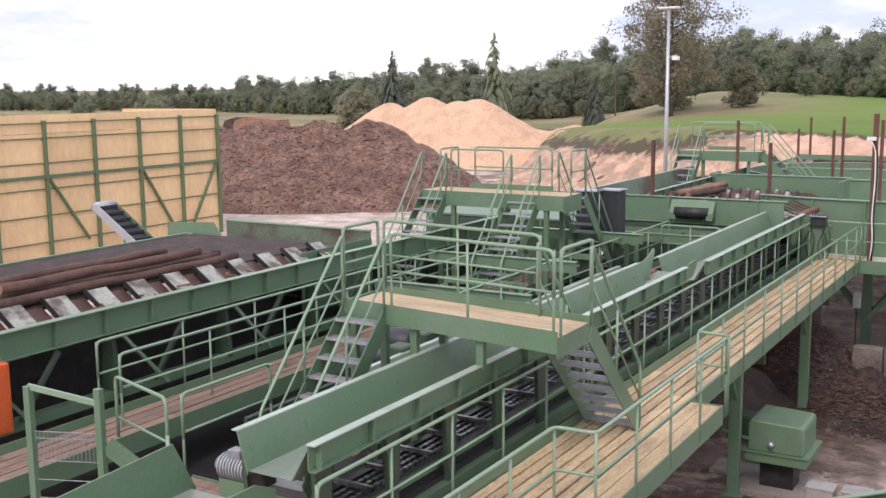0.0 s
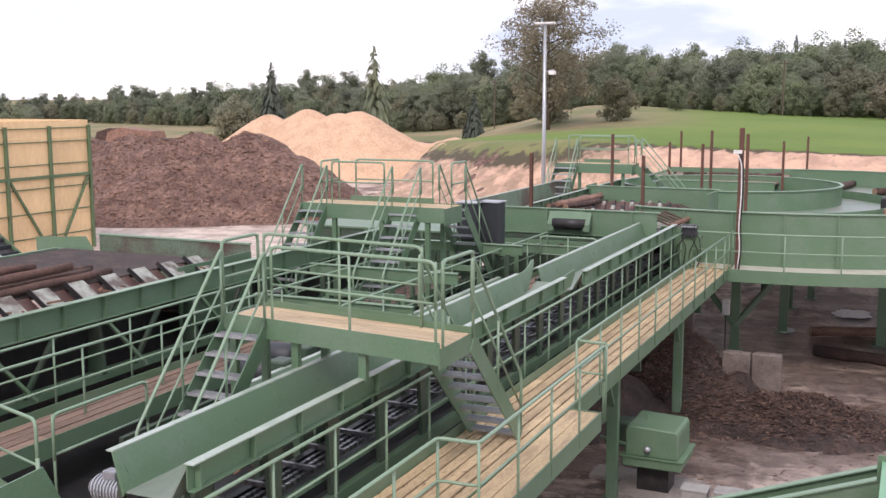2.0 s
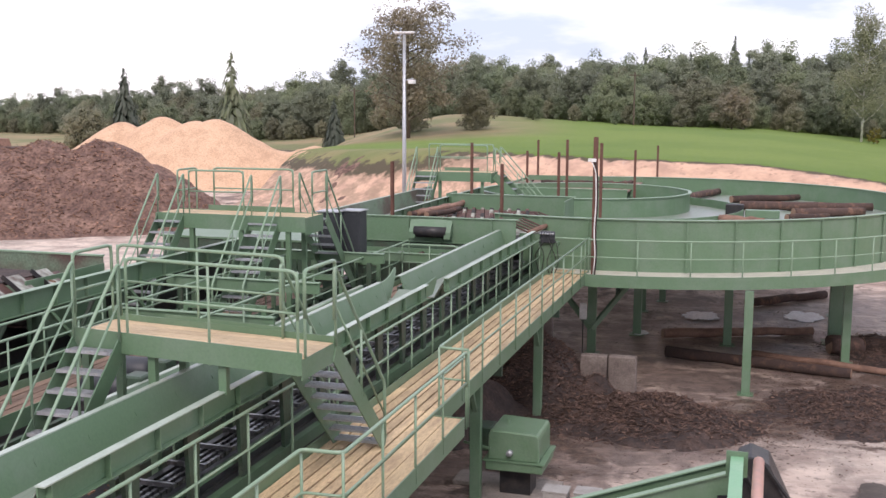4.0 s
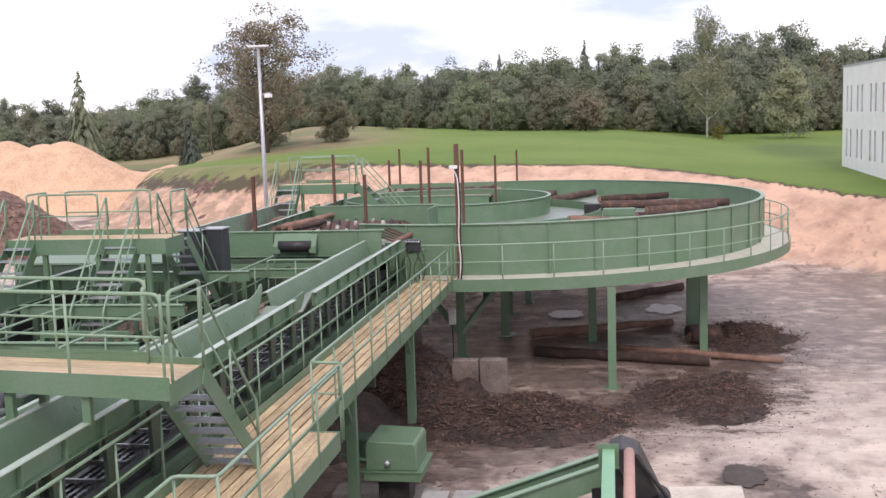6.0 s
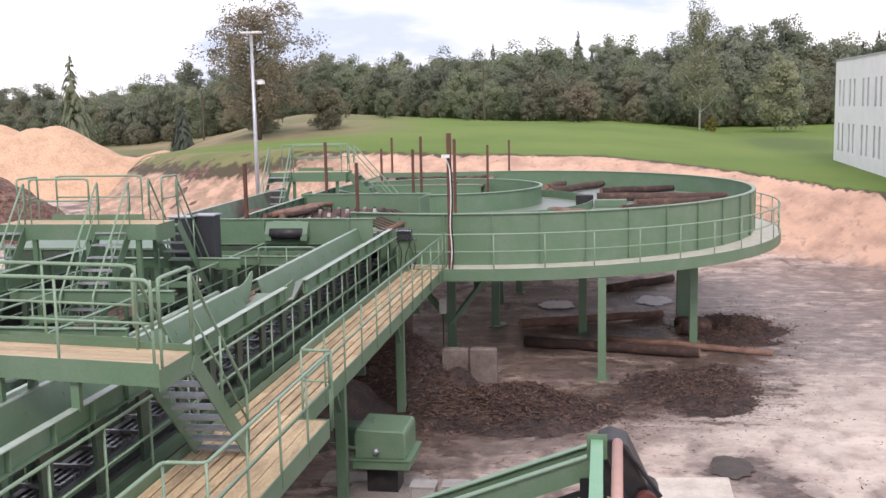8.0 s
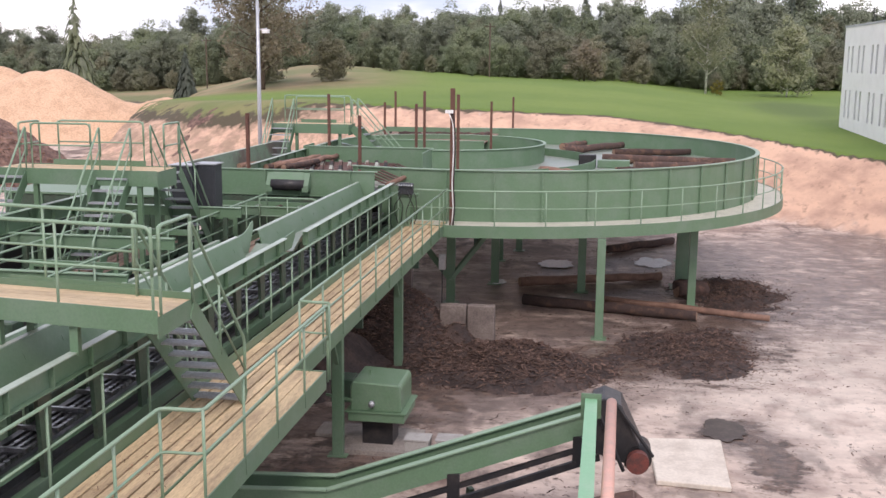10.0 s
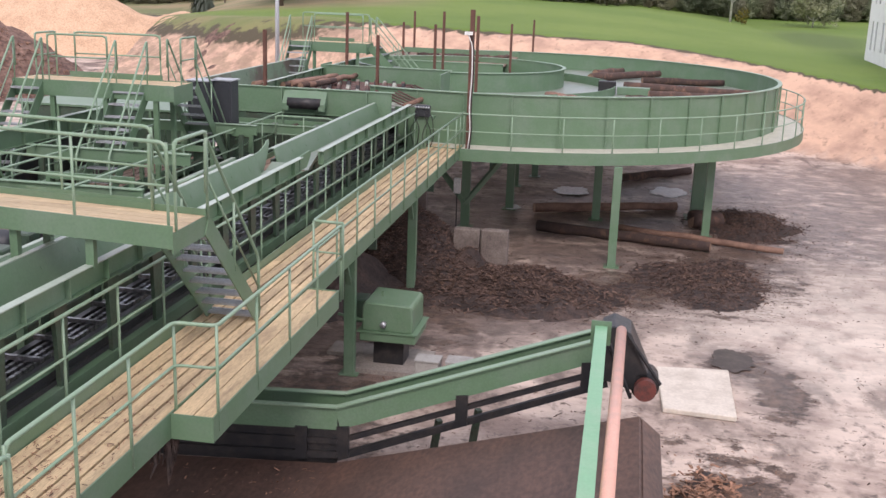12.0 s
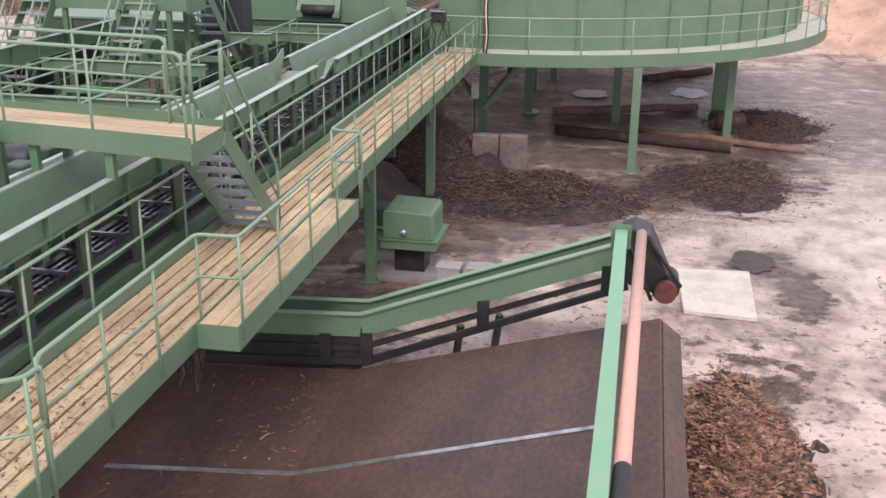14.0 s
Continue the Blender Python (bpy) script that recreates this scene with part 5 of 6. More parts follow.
mound("bark_mound", "fresh reddish bark mound beside the brown sheet", 1.75, 18.9, 1.8, 5.4, 1.0, DARKBARK, 21, 50, 0.15, 1.6, kind="stuff")
chips("bark_strips", "reddish bark strips on the fresh mound", lambda r: (1.7 + r.gauss(0, 0.48), 18.8 + r.gauss(0, 1.7)), 8000, 3, 0.24,
      lambda x, y: height(x, y) - 0.03 + hill(x, y, 1.75, 18.9, 1.8, 5.4, 1.0, 21, 0.15, 1.6))
def heaps(x, y):
    """Height of the bark ground round the carousel's near legs."""
    return height(x, y) - 0.03 + max(hill(x, y, -2.7, 37.2, 4.6, 3.2, 0.95, 4, 0.26, 1.3), hill(x, y, -6.2, 40.6, 2.9, 4.6, 1.9, 6, 0.25, 1.1),
                                     hill(x, y, 2.7, 40.6, 3.0, 4.6, 0.38, 9, 0.15, 1.0), hill(x, y, 4.7, 50.8, 2.8, 5.2, 0.40, 12, 0.15, 0.9))


chips("bark_strips", "bark strips on the ridge before the concrete blocks", lambda r: (-2.8 + r.gauss(0, 1.5), 37.1 + r.gauss(0, 0.95)), 7500, 5, 0.16, heaps, DARKCHIPS)
chips("bark_strips", "bark strips on the mound under the walkway", lambda r: (-6.1 + r.gauss(0, 0.9), 40.0 + r.gauss(0, 1.4)), 4500, 6, 0.16, heaps, DARKCHIPS)
chips("bark_strips", "bark strips on the mound before the carousel", lambda r: (2.7 + r.gauss(0, 1.1), 40.6 + r.gauss(0, 1.8)), 4500, 7, 0.14, heaps, DARKCHIPS)
chips("bark_strips", "bark strips beside the carousel", lambda r: (4.7 + r.gauss(0, 1.0), 50.8 + r.gauss(0, 2.0)), 3200, 17, 0.15, heaps, DARKCHIPS)
chips("bark_crumbs", "bark crumbs strewn round the mounds", lambda r: (-1.6 + r.gauss(0, 3.0), 37.6 + r.gauss(0, 2.6)), 4200, 71, 0.09, heaps, DARKCHIPS)
chips("bark_crumbs", "bark crumbs strewn before the carousel", lambda r: (3.8 + r.gauss(0, 2.2), 45.5 + r.gauss(0, 4.6)), 4600, 72, 0.09, heaps, DARKCHIPS)
chips("bark_crumbs", "bark crumbs strewn round the fresh mound", lambda r: (2.0 + r.gauss(0, 0.7), 20.0 + r.gauss(0, 2.6)), 1500, 73, 0.07, lambda x, y: height(x, y) - 0.02 + hill(x, y, 1.75, 18.9, 1.8, 5.4, 1.0, 21, 0.15, 1.6))
chips("bark_strips", "scattered bark crumbs in the yard", lambda r: (r.uniform(-5, 9), r.uniform(22, 60)), 1500, 8, 0.09, lambda x, y: height(x, y), DARKCHIPS)

for x, w in ((-5.05, 0.82), (-4.2, 0.85)):
    c = thing("concrete_block", "grey concrete wall block standing in the bark", "concrete block", "concrete blocks", at=(x, 41.0, 0))
    part("block", boxm(0, w, 0, 0.45, -0.05, 1.16), BLOCKC, c, bevel=0.03)
    part("pocket", boxm(w * 0.3, w * 0.7, 0.1, 0.35, 1.16, 1.18), BLOCKC, c)
wall = thing("concrete_wall", "concrete bay wall under the conveyor, darkened as in shade", "wall", at=(-11.5, 41.5, 0))
# wall colour holds the darkness under the walkway
part("panel", boxm(0, 5.6, 0, 0.3, 0, 2.4), SHADEC, wall)
part("coping", boxm(-0.02, 5.62, -0.03, 0.33, 2.4, 2.46), SHADEC, wall)
slab = thing("concrete_slab", "pale square concrete slab lying in the yard", "slab", at=(1.95, 28.6, 0.02))
part("plate", prism(bmesh.new(), ((-0.85, 1.55), (0.8, 1.8), (0.75, -1.75), (-0.75, -1.6)), "z", 0, 0.12), SLAB, slab, bevel=0.02)
def patch(name, label, cat, x, y, rx, ry, material, seed, h=0.012, kind=""):
    """A thin flat irregular sheet lying on the ground."""
    pts = []
    for i in range(60):
        a = 2 * math.pi * i / 60
        k = 1 + 0.35 * noise.noise((math.cos(a) * 1.5, math.sin(a) * 1.5, seed)) + 0.22 * noise.noise((math.cos(a) * 5, math.sin(a) * 5, seed))
        pts.append((rx * k * math.cos(a), ry * k * math.sin(a)))
    ob = part(name, prism(bmesh.new(), pts, "z", 0, h), material)
    ob.location = (x, y, height(x, y) + 0.016)
    return tagged(ob, label, cat, kind=kind)


PUDDLE = mat("muddy_water", (0.048, 0.034, 0.027), 0.5, 0, (0.10, 0.078, 0.064), 2.5, 0.8, 12, 0.1)
patch("puddle", "shallow muddy puddle in the yard", "puddle", 2.9, 31.5, 0.52, 0.95, PUDDLE, 5, 0.006, "structure")
FOIL = mat("crumpled_white_foil", (0.72, 0.74, 0.76), 0.4, 0, (0.5, 0.52, 0.55), 4, 0.7, 12, 0.5)
for k_, (x, y) in enumerate(((-2.1, 57.5), (2.0, 58.5), (-4.2, 52.6))):
    patch("foil_sheet", "crumpled white foil sheet on the ground", "foil", x, y, (0.75, 0.8, 0.3)[k_], (1.2, 1.3, 0.5)[k_], FOIL, 20 + k_, 0.03)
for x, y, w in ((-4.6, 27.3, 0.7), (-5.2, 25.8, 0.8), (-6.0, 30.5, 1.1)):
    s_ = thing("concrete_footing", "pale concrete footing slab under the walkway", "footing", "footings", at=(x, y, 0))
    part("plate", boxm(-w / 2, w / 2, -0.5, 0.5, -0.02, 0.09), CONC, s_, bevel=0.02)
for x in (-3.75, -3.1):
    b_ = thing("junction_box", "pale grey electrical junction box on a dark stand", "junction box", "junction boxes", at=(x, 27.3, 0))
    part("box", boxm(-0.25, 0.25, -0.35, 0.2, 0.35, 0.85), LIGHTBOX, b_, bevel=0.02)
    part("lid", boxm(-0.27, 0.27, -0.37, 0.22, 0.85, 0.88), LIGHTBOX, b_)
    part("stand", boxm(-0.2, 0.2, -0.2, 0.1, 0, 0.35), DARK, b_)
wb = thing("switch_box", "small white switch box on a carousel leg", "switch box", at=(-5.75, 47.2, 1.3))
part("box", boxm(-0.12, 0.12, -0.1, 0.1, 0, 0.55), WIRE, wb, bevel=0.02)
part("cable", tubem([(0, 0, 0), (0, 0, -1.25)], 0.02, 6), DARK, wb)

unit = thing("gear_unit", "green steel gear housing on a stand below the walkway", "gear housing", at=(-4.95, 29.6, 0))
part("housing", prism(bmesh.new(), ((-0.55, 0.95), (-0.55, 1.5), (-0.5, 1.62), (0.55, 1.58), (0.6, 1.5), (0.6, 0.95)), "y", -0.8, 0.8), GREEN, unit, bevel=0.03)
part("lower_housing", boxm(-0.6, 0.68, -0.85, 0.85, 0.72, 0.93), GREEN, unit, bevel=0.02)
part("flange", boxm(-0.65, 0.73, -0.9, 0.9, 0.93, 0.96), GREEN, unit)
part("shaft_end", tubem([(-0.05, -0.8, 1.15), (-0.05, -0.95, 1.15)], 0.07, 10), GALV, unit, smooth=True)
part("eye_bolt", boxm(-0.25, -0.2, -0.05, 0.05, 1.6, 1.72), GREEN, unit)
part("pedestal", boxm(-0.35, 0.35, -0.4, 0.4, 0.1, 0.72), DARK, unit)
part("base_slab", boxm(-0.8, 0.9, -1.0, 1.0, -0.02, 0.1), CONC, unit, "concrete base")
part("torque_arm", beamm((-0.5, -0.82, 1.2), (-1.1, -0.82, 1.3), 0.05, 0.05), GREEN, unit)
part("coupling", boxm(-1.1, -0.55, -0.35, 0.35, 1.0, 1.55), DARKG, unit, bevel=0.03)

# ---------------------------------------------------------------- bark conveyor and brown sheet in the near yard
YA = 20.7
arm = thing("bark_conveyor", "bent green bark conveyor rising to a drive head", "conveyor", at=(0, 0, 0))
L_, B_, H_ = Vector((-8.2, YA - 0.25, 1.9)), Vector((-4.3, YA, 1.83)), Vector((0.0, YA + 1.7, 2.85))
for off, mt in ((0.0, GREEN), (0.75, GREEN)):
    o = Vector((0, off, 0))
    for p, q in ((L_, B_), (B_, H_)):
        part("side_board", beamm(p + o - Vector((0, 0, 0.22)), q + o - Vector((0, 0, 0.22)), 0.03, 0.40), mt, arm)
        part("top_lip", beamm(p + o + Vector((0, -0.05, 0)), q + o + Vector((0, -0.05, 0)), 0.14, 0.025), RAILG, arm)
for p, q in ((L_, B_), (B_, H_)):
    part("chain_bed", beamm(p + Vector((0, 0.37, -0.35)), q + Vector((0, 0.37, -0.35)), 0.7, 0.04), DARK, arm)
    part("lower_rail", beamm(p + Vector((0, 0, -0.62)), q + Vector((0, 0, -0.62)), 0.07, 0.09), DARK, arm)
    part("bottom_rail", beamm(p + Vector((0, 0, -0.9)), q + Vector((0, 0, -0.86)), 0.09, 0.12), DARK, arm)
part("skirt_board", beamm(L_ + Vector((0, 0.06, -0.74)), B_ + Vector((0, 0.06, -0.74)), 0.03, 0.62), DARK, arm, "black rubber skirt")
for f in (0.25, 0.85):
    c = L_.lerp(B_, f)
    part("hanger", boxm(c.x - 0.1, c.x + 0.1, c.y - 0.06, c.y + 0.06, c.z - 0.95, c.z - 0.38), DARK, arm)
for f in (0.02, 0.45, 0.92):
    c = B_.lerp(H_, f)
    part("hanger", boxm(c.x - 0.1, c.x + 0.1, c.y - 0.06, c.y + 0.06, c.z - 0.92, c.z - 0.38), DARK, arm)
head = part("head_frame", prism(bmesh.new(), ((-0.25, -0.7), (-0.2, 0.12), (0.0, 0.22), (0.3, 0.1), (0.7, -0.75), (0.5, -0.95)), "y", YA + 1.5, YA + 2.5), DARK, arm, "black-green drive head plate", bevel=0.02)
head.location = (0.05, 0, 2.85)
part("drive_wheel", tubem([(0.65, YA + 1.25, 2.02), (0.65, YA + 1.45, 2.02)], 0.19, 20), REDW, arm, "red drive wheel", smooth=False)
part("motor", tubem([(0.65, YA + 1.5, 2.02), (0.65, YA + 2.2, 2.02)], 0.24, 16), DARK, arm, smooth=True)
part("drive_belt", tubem([(0.25, YA + 1.35, 3.02), (0.9, YA + 1.35, 2.12)], 0.035, 6), DARK, arm)
part("drive_belt", tubem([(0.0, YA + 1.35, 2.8), (0.42, YA + 1.35, 1.85)], 0.035, 6), DARK, arm)
for f in (0.35, 0.5):
    c = B_.lerp(H_, f) + Vector((0, 0.6, -0.9))
    part("trestle_leg", beamm(c, (c.x - 0.2, c.y + 0.3, 0), 0.1, 0.1), DARKG, arm)

boom = thing("green_boom", "pale green steel boom rising over the brown sheet", "boom", at=(-0.15, 20.9, 3.25))
d_ = Vector((0.04, -13.5, 0.2))
part("bar", beamm((0, 0, 0), d_, 0.19, 0.24), BRIGHTG, boom)
part("end_plate", boxm(-0.16, 0.16, 0, 0.03, -0.2, 0.2), GREEN, boom)
part("stay", boxm(-0.08, 0.08, -0.1, 0.1, -1.0, 0), GREEN, boom)
pipe = thing("orange_pipe", "faded orange pipe beside the green boom", "pipe", at=(0.17, 20.9, 3.3))
part("tube", tubem([(0, 0, 0), (-0.09, -9.45, 0.1)], 0.085, 12), PINK, pipe, smooth=True)
part("collar", tubem([(-0.085, -9.4, 0.1), (-0.12, -12.0, 0.13)], 0.095, 12), DARK, pipe, smooth=True)

sheet = thing("brown_sheet", "wet brown sheet of a bark bin, bent upwards to one side", "bin sheet", at=(0, 0, 0))
prof = ((-9.5, 0.72), (-6.9, 0.82), (-4.35, 0.86), (-2.0, 1.42), (0.55, 2.02), (0.62, 1.96), (-2.0, 1.36), (-4.35, 0.80), (-9.5, 0.66))
part("sheet", prism(bmesh.new(), prof, "y", 6.0, YA - 0.1), BROWN, sheet)
part("end_wall", prism(bmesh.new(), ((0.56, 0.0), (0.6, 2.0), (0.9, 1.75), (0.95, 0.0)), "y", 6.0, YA - 0.15), BROWN, sheet, "dark muddy end wall")
part("seam_strip", prism(bmesh.new(), ((-7.0, 0.825), (-4.35, 0.868), (-0.05, 1.885), (-0.05, 1.90), (-4.35, 0.883), (-7.0, 0.84)), "y", 16.28, 16.4), STRIP, sheet, "bright metal seam strip")
part("back_wall", boxm(-9.5, 0.55, YA - 0.09, YA - 0.05, 0.0, 0.7), DARK, sheet)
chips("bark_crumbs", "bark crumbs trodden into the near planks", lambda r: (r.uniform(-6.2, -5.15), 10.2 + abs(r.gauss(0, 2.8))), 700, 25, 0.055, lambda x, y: ZD)
shreds = thing("bark_shreds", "dark bark shreds hanging under the walkway edge", "bark shreds", at=(-5.12, 14.2, ZD - 0.30))
rnd = random.Random(9)
for i in range(16):
    y_, l_ = rnd.uniform(0, 1.3), rnd.uniform(0.15, 0.6)
    part("shred", tubem([(0, y_, 0.02), (rnd.uniform(-0.04, 0.06), y_ + rnd.uniform(-0.05, 0.05), -l_ * 0.5), (rnd.uniform(-0.06, 0.08), y_ + rnd.uniform(-0.1, 0.1), -l_)], 0.02, 5, [0.03, 0.022, 0.006]), DARKBARK, shreds)
chips("bark_crumbs", "bark crumbs on the brown sheet", lambda r: (-5.2 + r.gauss(0, 0.8), r.uniform(10, 20.4)), 420, 15, 0.09, lambda x, y: 0.85)

# ---------------------------------------------------------------- plywood bin wall, belt conveyor
bin_ = thing("plywood_bin", "tall plywood bin wall in a green steel frame", "bin", at=(-44.6, 46.8, 0))
HB, BAY = 7.45, 4.0
for i in range(5):
    for a, b in ((0, 2.1), (2.1, 4.3), (4.3, 6.5), (6.5, HB)):
        part("panel", boxm(-0.05, 0.0, i * BAY + 0.01, (i + 1) * BAY - 0.01, a + 0.01, b - 0.01), PLY, bin_)
for i in range(6):
    y = BAY * i + (0.1 if i == 0 else -0.1 if i == 5 else 0)
    part("column", boxm(0.003, 0.20, y - 0.09, y + 0.09, 0, HB - 0.3), PANELG, bin_)
for z in (1.0, 2.35, 3.7, 5.0, 6.25, 7.0):
    part("waler", boxm(0.003, 0.09, 0, 5 * BAY, z, z + 0.05), PANELG, bin_)
part("waler", boxm(0.003, 0.14, 0, 5 * BAY, 4.25, 4.42), PANELG, bin_)
for a, b in ((4.2, 7.1), (12.2, 14.9), (19.6, 17.0)):
    part("diagonal", beamm((0.12, a, 4.2), (0.12, b, 0.9), 0.13, 0.13), PANELG, bin_)
part("back_wall", boxm(-8.0, -0.06, 5 * BAY - 0.1, 5 * BAY, 0, HB), PLY, bin_)
part("front_wall", boxm(-8.0, -0.06, 0.0, 0.08, 0, HB), PLY, bin_)
belt = thing("belt_conveyor", "inclined belt conveyor with a silver head drum", "belt conveyor", at=(-22.5, 31.0, 4.6))
P_, Q_ = Vector((-1.70, -0.5, 0.69)), Vector((-0.02, -0.5, -0.52))
for k_ in (-0.45, 0.45):
    part("side_beam", beamm(P_ + Vector((0, k_, 0)), Q_ + Vector((0, k_, 0)), 0.06, 0.22), PANELG if k_ > 0 else GALV, belt)
part("belt", beamm(P_, Q_, 0.84, 0.06), DARK, belt)
for i in range(7):
    c_ = P_.lerp(Q_, (i + 0.5) / 7) + Vector((0.03, 0, 0.05))
    part("cleat", boxm(c_.x - 0.03, c_.x + 0.03, c_.y - 0.4, c_.y + 0.4, c_.z - 0.03, c_.z + 0.05), GREYBOX, belt)
part("head_drum", tubem([P_ + Vector((0, -0.42, 0)), P_ + Vector((0, 0.42, 0))], 0.14, 12), GALV, belt, smooth=True)
part("leg", boxm(P_.x + 0.5, P_.x + 0.6, -0.3, -0.2, -4.6, P_.z - 0.5), PANELG, belt)

# ---------------------------------------------------------------- heaps far off
mound("bark_heap", "large reddish-brown bark heap in the yard", -52, 91, 20, 20, 6.3, BARK, 31, 150, 0.42, 0.55, kind="stuff",
      peaks=((-0.75, 0.1, 0.40, 0.86), (-0.5, 0.08, 0.45, 0.92), (-0.2, 0.0, 0.47, 0.95), (0.06, -0.02, 0.48, 0.97), (0.27, 0.05, 0.46, 0.98), (0.05, -0.25, 0.4, 0.6)))
mound("wood_chip_heap", "tall pale orange wood chip heap with three crests", -63, 142, 21, 21, 7.4, SAWDUST, 41, 110, 0.16, 0.3, kind="stuff",
      peaks=((-0.34, 0.05, 0.46, 0.93), (-0.12, 0.08, 0.52, 1.0), (0.10, 0.0, 0.5, 0.95), (0.22, 0.0, 0.50, 0.99)))
chips("bark_lumps", "bark lumps on the large bark heap", lambda r: (r.uniform(-69, -37), r.uniform(74, 92)), 9000, 61, 0.3, lambda x, y: HEAP(x, y) - 0.02, CHIPS)

# lamp post
lamp = thing("lamp_post", "tall galvanised lamp post with a flat double head", "lamp post", at=(-18.4, 70.5, 0))
part("pole", tubem([(0, 0, 0), (0, 0, 6), (0, 0, 12.4)], 0.1, 10, [0.14, 0.11, 0.075]), GALV, lamp, smooth=True)
part("bracket", tubem([(-0.35, 0, 12.45), (0.35, 0, 12.45)], 0.04, 6), GALV, lamp)
for k in (-1, 1):
    part("lamp_head", boxm(k * 0.28 - 0.26, k * 0.28 + 0.26, -0.15, 0.15, 12.45, 12.56), WIRE, lamp, bevel=0.03)
part("camera_arm", tubem([(0, 0, 10.0), (0.5, 0, 10.1)], 0.04, 6), GALV, lamp)
part("camera_box", boxm(0.25, 0.6, -0.12, 0.12, 9.85, 10.05), WIRE, lamp)

# ---------------------------------------------------------------- white building
bld = thing("white_building", "plain white two-storey building with tall narrow windows", "building", at=(16.95, 62.0, 3.2))
HH = 7.95
WY = []
y = 40.6
while y > 1:
    WY += [y - 1.35, y - 3.05] if len(WY) % 4 == 0 else [y - 1.0, y - 2.7]
    y -= 4.6
bm = bmesh.new()
rows = ((1.5, 3.5), (4.75, 6.6))
segs = sorted((a, a + 0.62) for a in WY if a > 0.3)
zs = [0] + [z for r in rows for z in r] + [HH]
ycuts = [0.0] + [v for s_ in segs for v in s_] + [41.5]
for i in range(len(ycuts) - 1):
    for j in range(len(zs) - 1):
        if i % 2 == 1 and j % 2 == 1:
            continue
        box(bm, 0, 0.3, ycuts[i], ycuts[i + 1], zs[j], zs[j + 1])
bmesh.ops.remove_doubles(bm, verts=bm.verts, dist=1e-4)
part("facade", bm, WHITE, bld)
part("end_wall", boxm(0.3, 14, 41.2, 41.5, 0, HH), WHITE, bld)
part("end_wall", boxm(0.3, 14, 0, 0.3, 0, HH), WHITE, bld)
part("roof", boxm(-0.05, 14, -0.05, 41.55, HH, HH + 0.15), GALV, bld)
part("plinth", boxm(-0.03, 0, 0, 41.5, -0.6, 0.25), WHITE, bld)
for a, b in segs:
    for z0, z1 in rows:
        w_ = part("window", boxm(0.12, 0.16, a, b, z0, z1), PANE, bld, "tall narrow window pane")
        part("frame", boxm(0.09, 0.12, a, a + 0.05, z0, z1), WHITE, w_)
        part("sill", boxm(-0.03, 0.12, a - 0.03, b + 0.03, z0 - 0.04, z0), WHITE, w_)


# ---------------------------------------------------------------- trees
def clump_mesh(bm, c, r, n, rnd, size):
    """A spray of leaf blades on the outside of a rounded clump, facing out and up."""
    for _ in range(n):
        d = Vector((rnd.gauss(0, 1), rnd.gauss(0, 1), rnd.gauss(0.25, 0.8))).normalized()
        p = Vector(c) + d * r * rnd.uniform(0.55, 1.08)
        nrm = (d * 0.8 + Vector((0, 0, 0.45)) + Vector((rnd.gauss(0, 0.4), rnd.gauss(0, 0.4), rnd.gauss(0, 0.4)))).normalized()
        u = nrm.orthogonal().normalized()
        u = (u * math.cos(d.x * 9) + nrm.cross(u) * math.sin(d.x * 9)) * size * rnd.uniform(0.6, 1.4)
        v = nrm.cross(u.normalized()) * size * rnd.uniform(0.4, 0.75)
        bm.faces.new([bm.verts.new(p + q) for q in (-u, v, u, -v)])


def broad_tree(name, label, h, spread, seed, leaf_mat, bark=None, leaves=5200, size=0.22, clear=0.22, gaps=0.5, limbs=16, clump=1.0, girth=1.0, cone=0.0):
    rnd = random.Random(seed)
    t = thing(name, label, "tree", "trees")
    bm = bmesh.new()
    tube(bm, [(0, 0, -0.4), (0.05, 0, h * 0.3), (-0.05, 0.05, h * 0.6), (0, 0, h * 0.92)], 0.2, 8, [h * 0.022 * girth, h * 0.017 * girth, h * 0.011 * girth, 0.03])
    tips = []
    for i in range(limbs):
        f = clear + (0.9 - clear) * (i + rnd.random()) / limbs
        a = i * 2.4 + rnd.uniform(-0.4, 0.4)
        reach = spread * math.sin(math.pi * min(1, (f - clear) / (1 - clear) * 0.85 + 0.15)) ** 0.6 * rnd.uniform(0.65, 1.05) * (1 - cone * f)
        p0 = Vector((0, 0, h * f * 0.9))
        p1 = p0 + Vector((math.cos(a) * reach * 0.5, math.sin(a) * reach * 0.5, h * 0.06))
        p2 = p0 + Vector((math.cos(a) * reach, math.sin(a) * reach, h * rnd.uniform(0.06, 0.16)))
        tube(bm, [p0, p1, p2], 0.1, 5, [h * 0.007, h * 0.004, 0.015])
        tips += [p1.lerp(p2, k) for k in (0.15, 0.5, 0.85, 1.05)] + [p0.lerp(p1, 0.8)]
    tips.append(Vector((0, 0, h)))
    part("trunk", bm, bark or TRUNK, t, smooth=True)
    bm = bmesh.new()
    per = max(6, leaves // (len(tips) * 2))
    for p in tips:
        for k in range(2):
            q = p + Vector((rnd.gauss(0, spread * 0.1), rnd.gauss(0, spread * 0.1), rnd.gauss(0, h * 0.03)))
            if rnd.random() > gaps * 0.25:
                clump_mesh(bm, q, spread * 0.17 * clump * rnd.uniform(0.7, 1.3), per, rnd, size)
    part("crown", bm, leaf_mat, t)
    return t


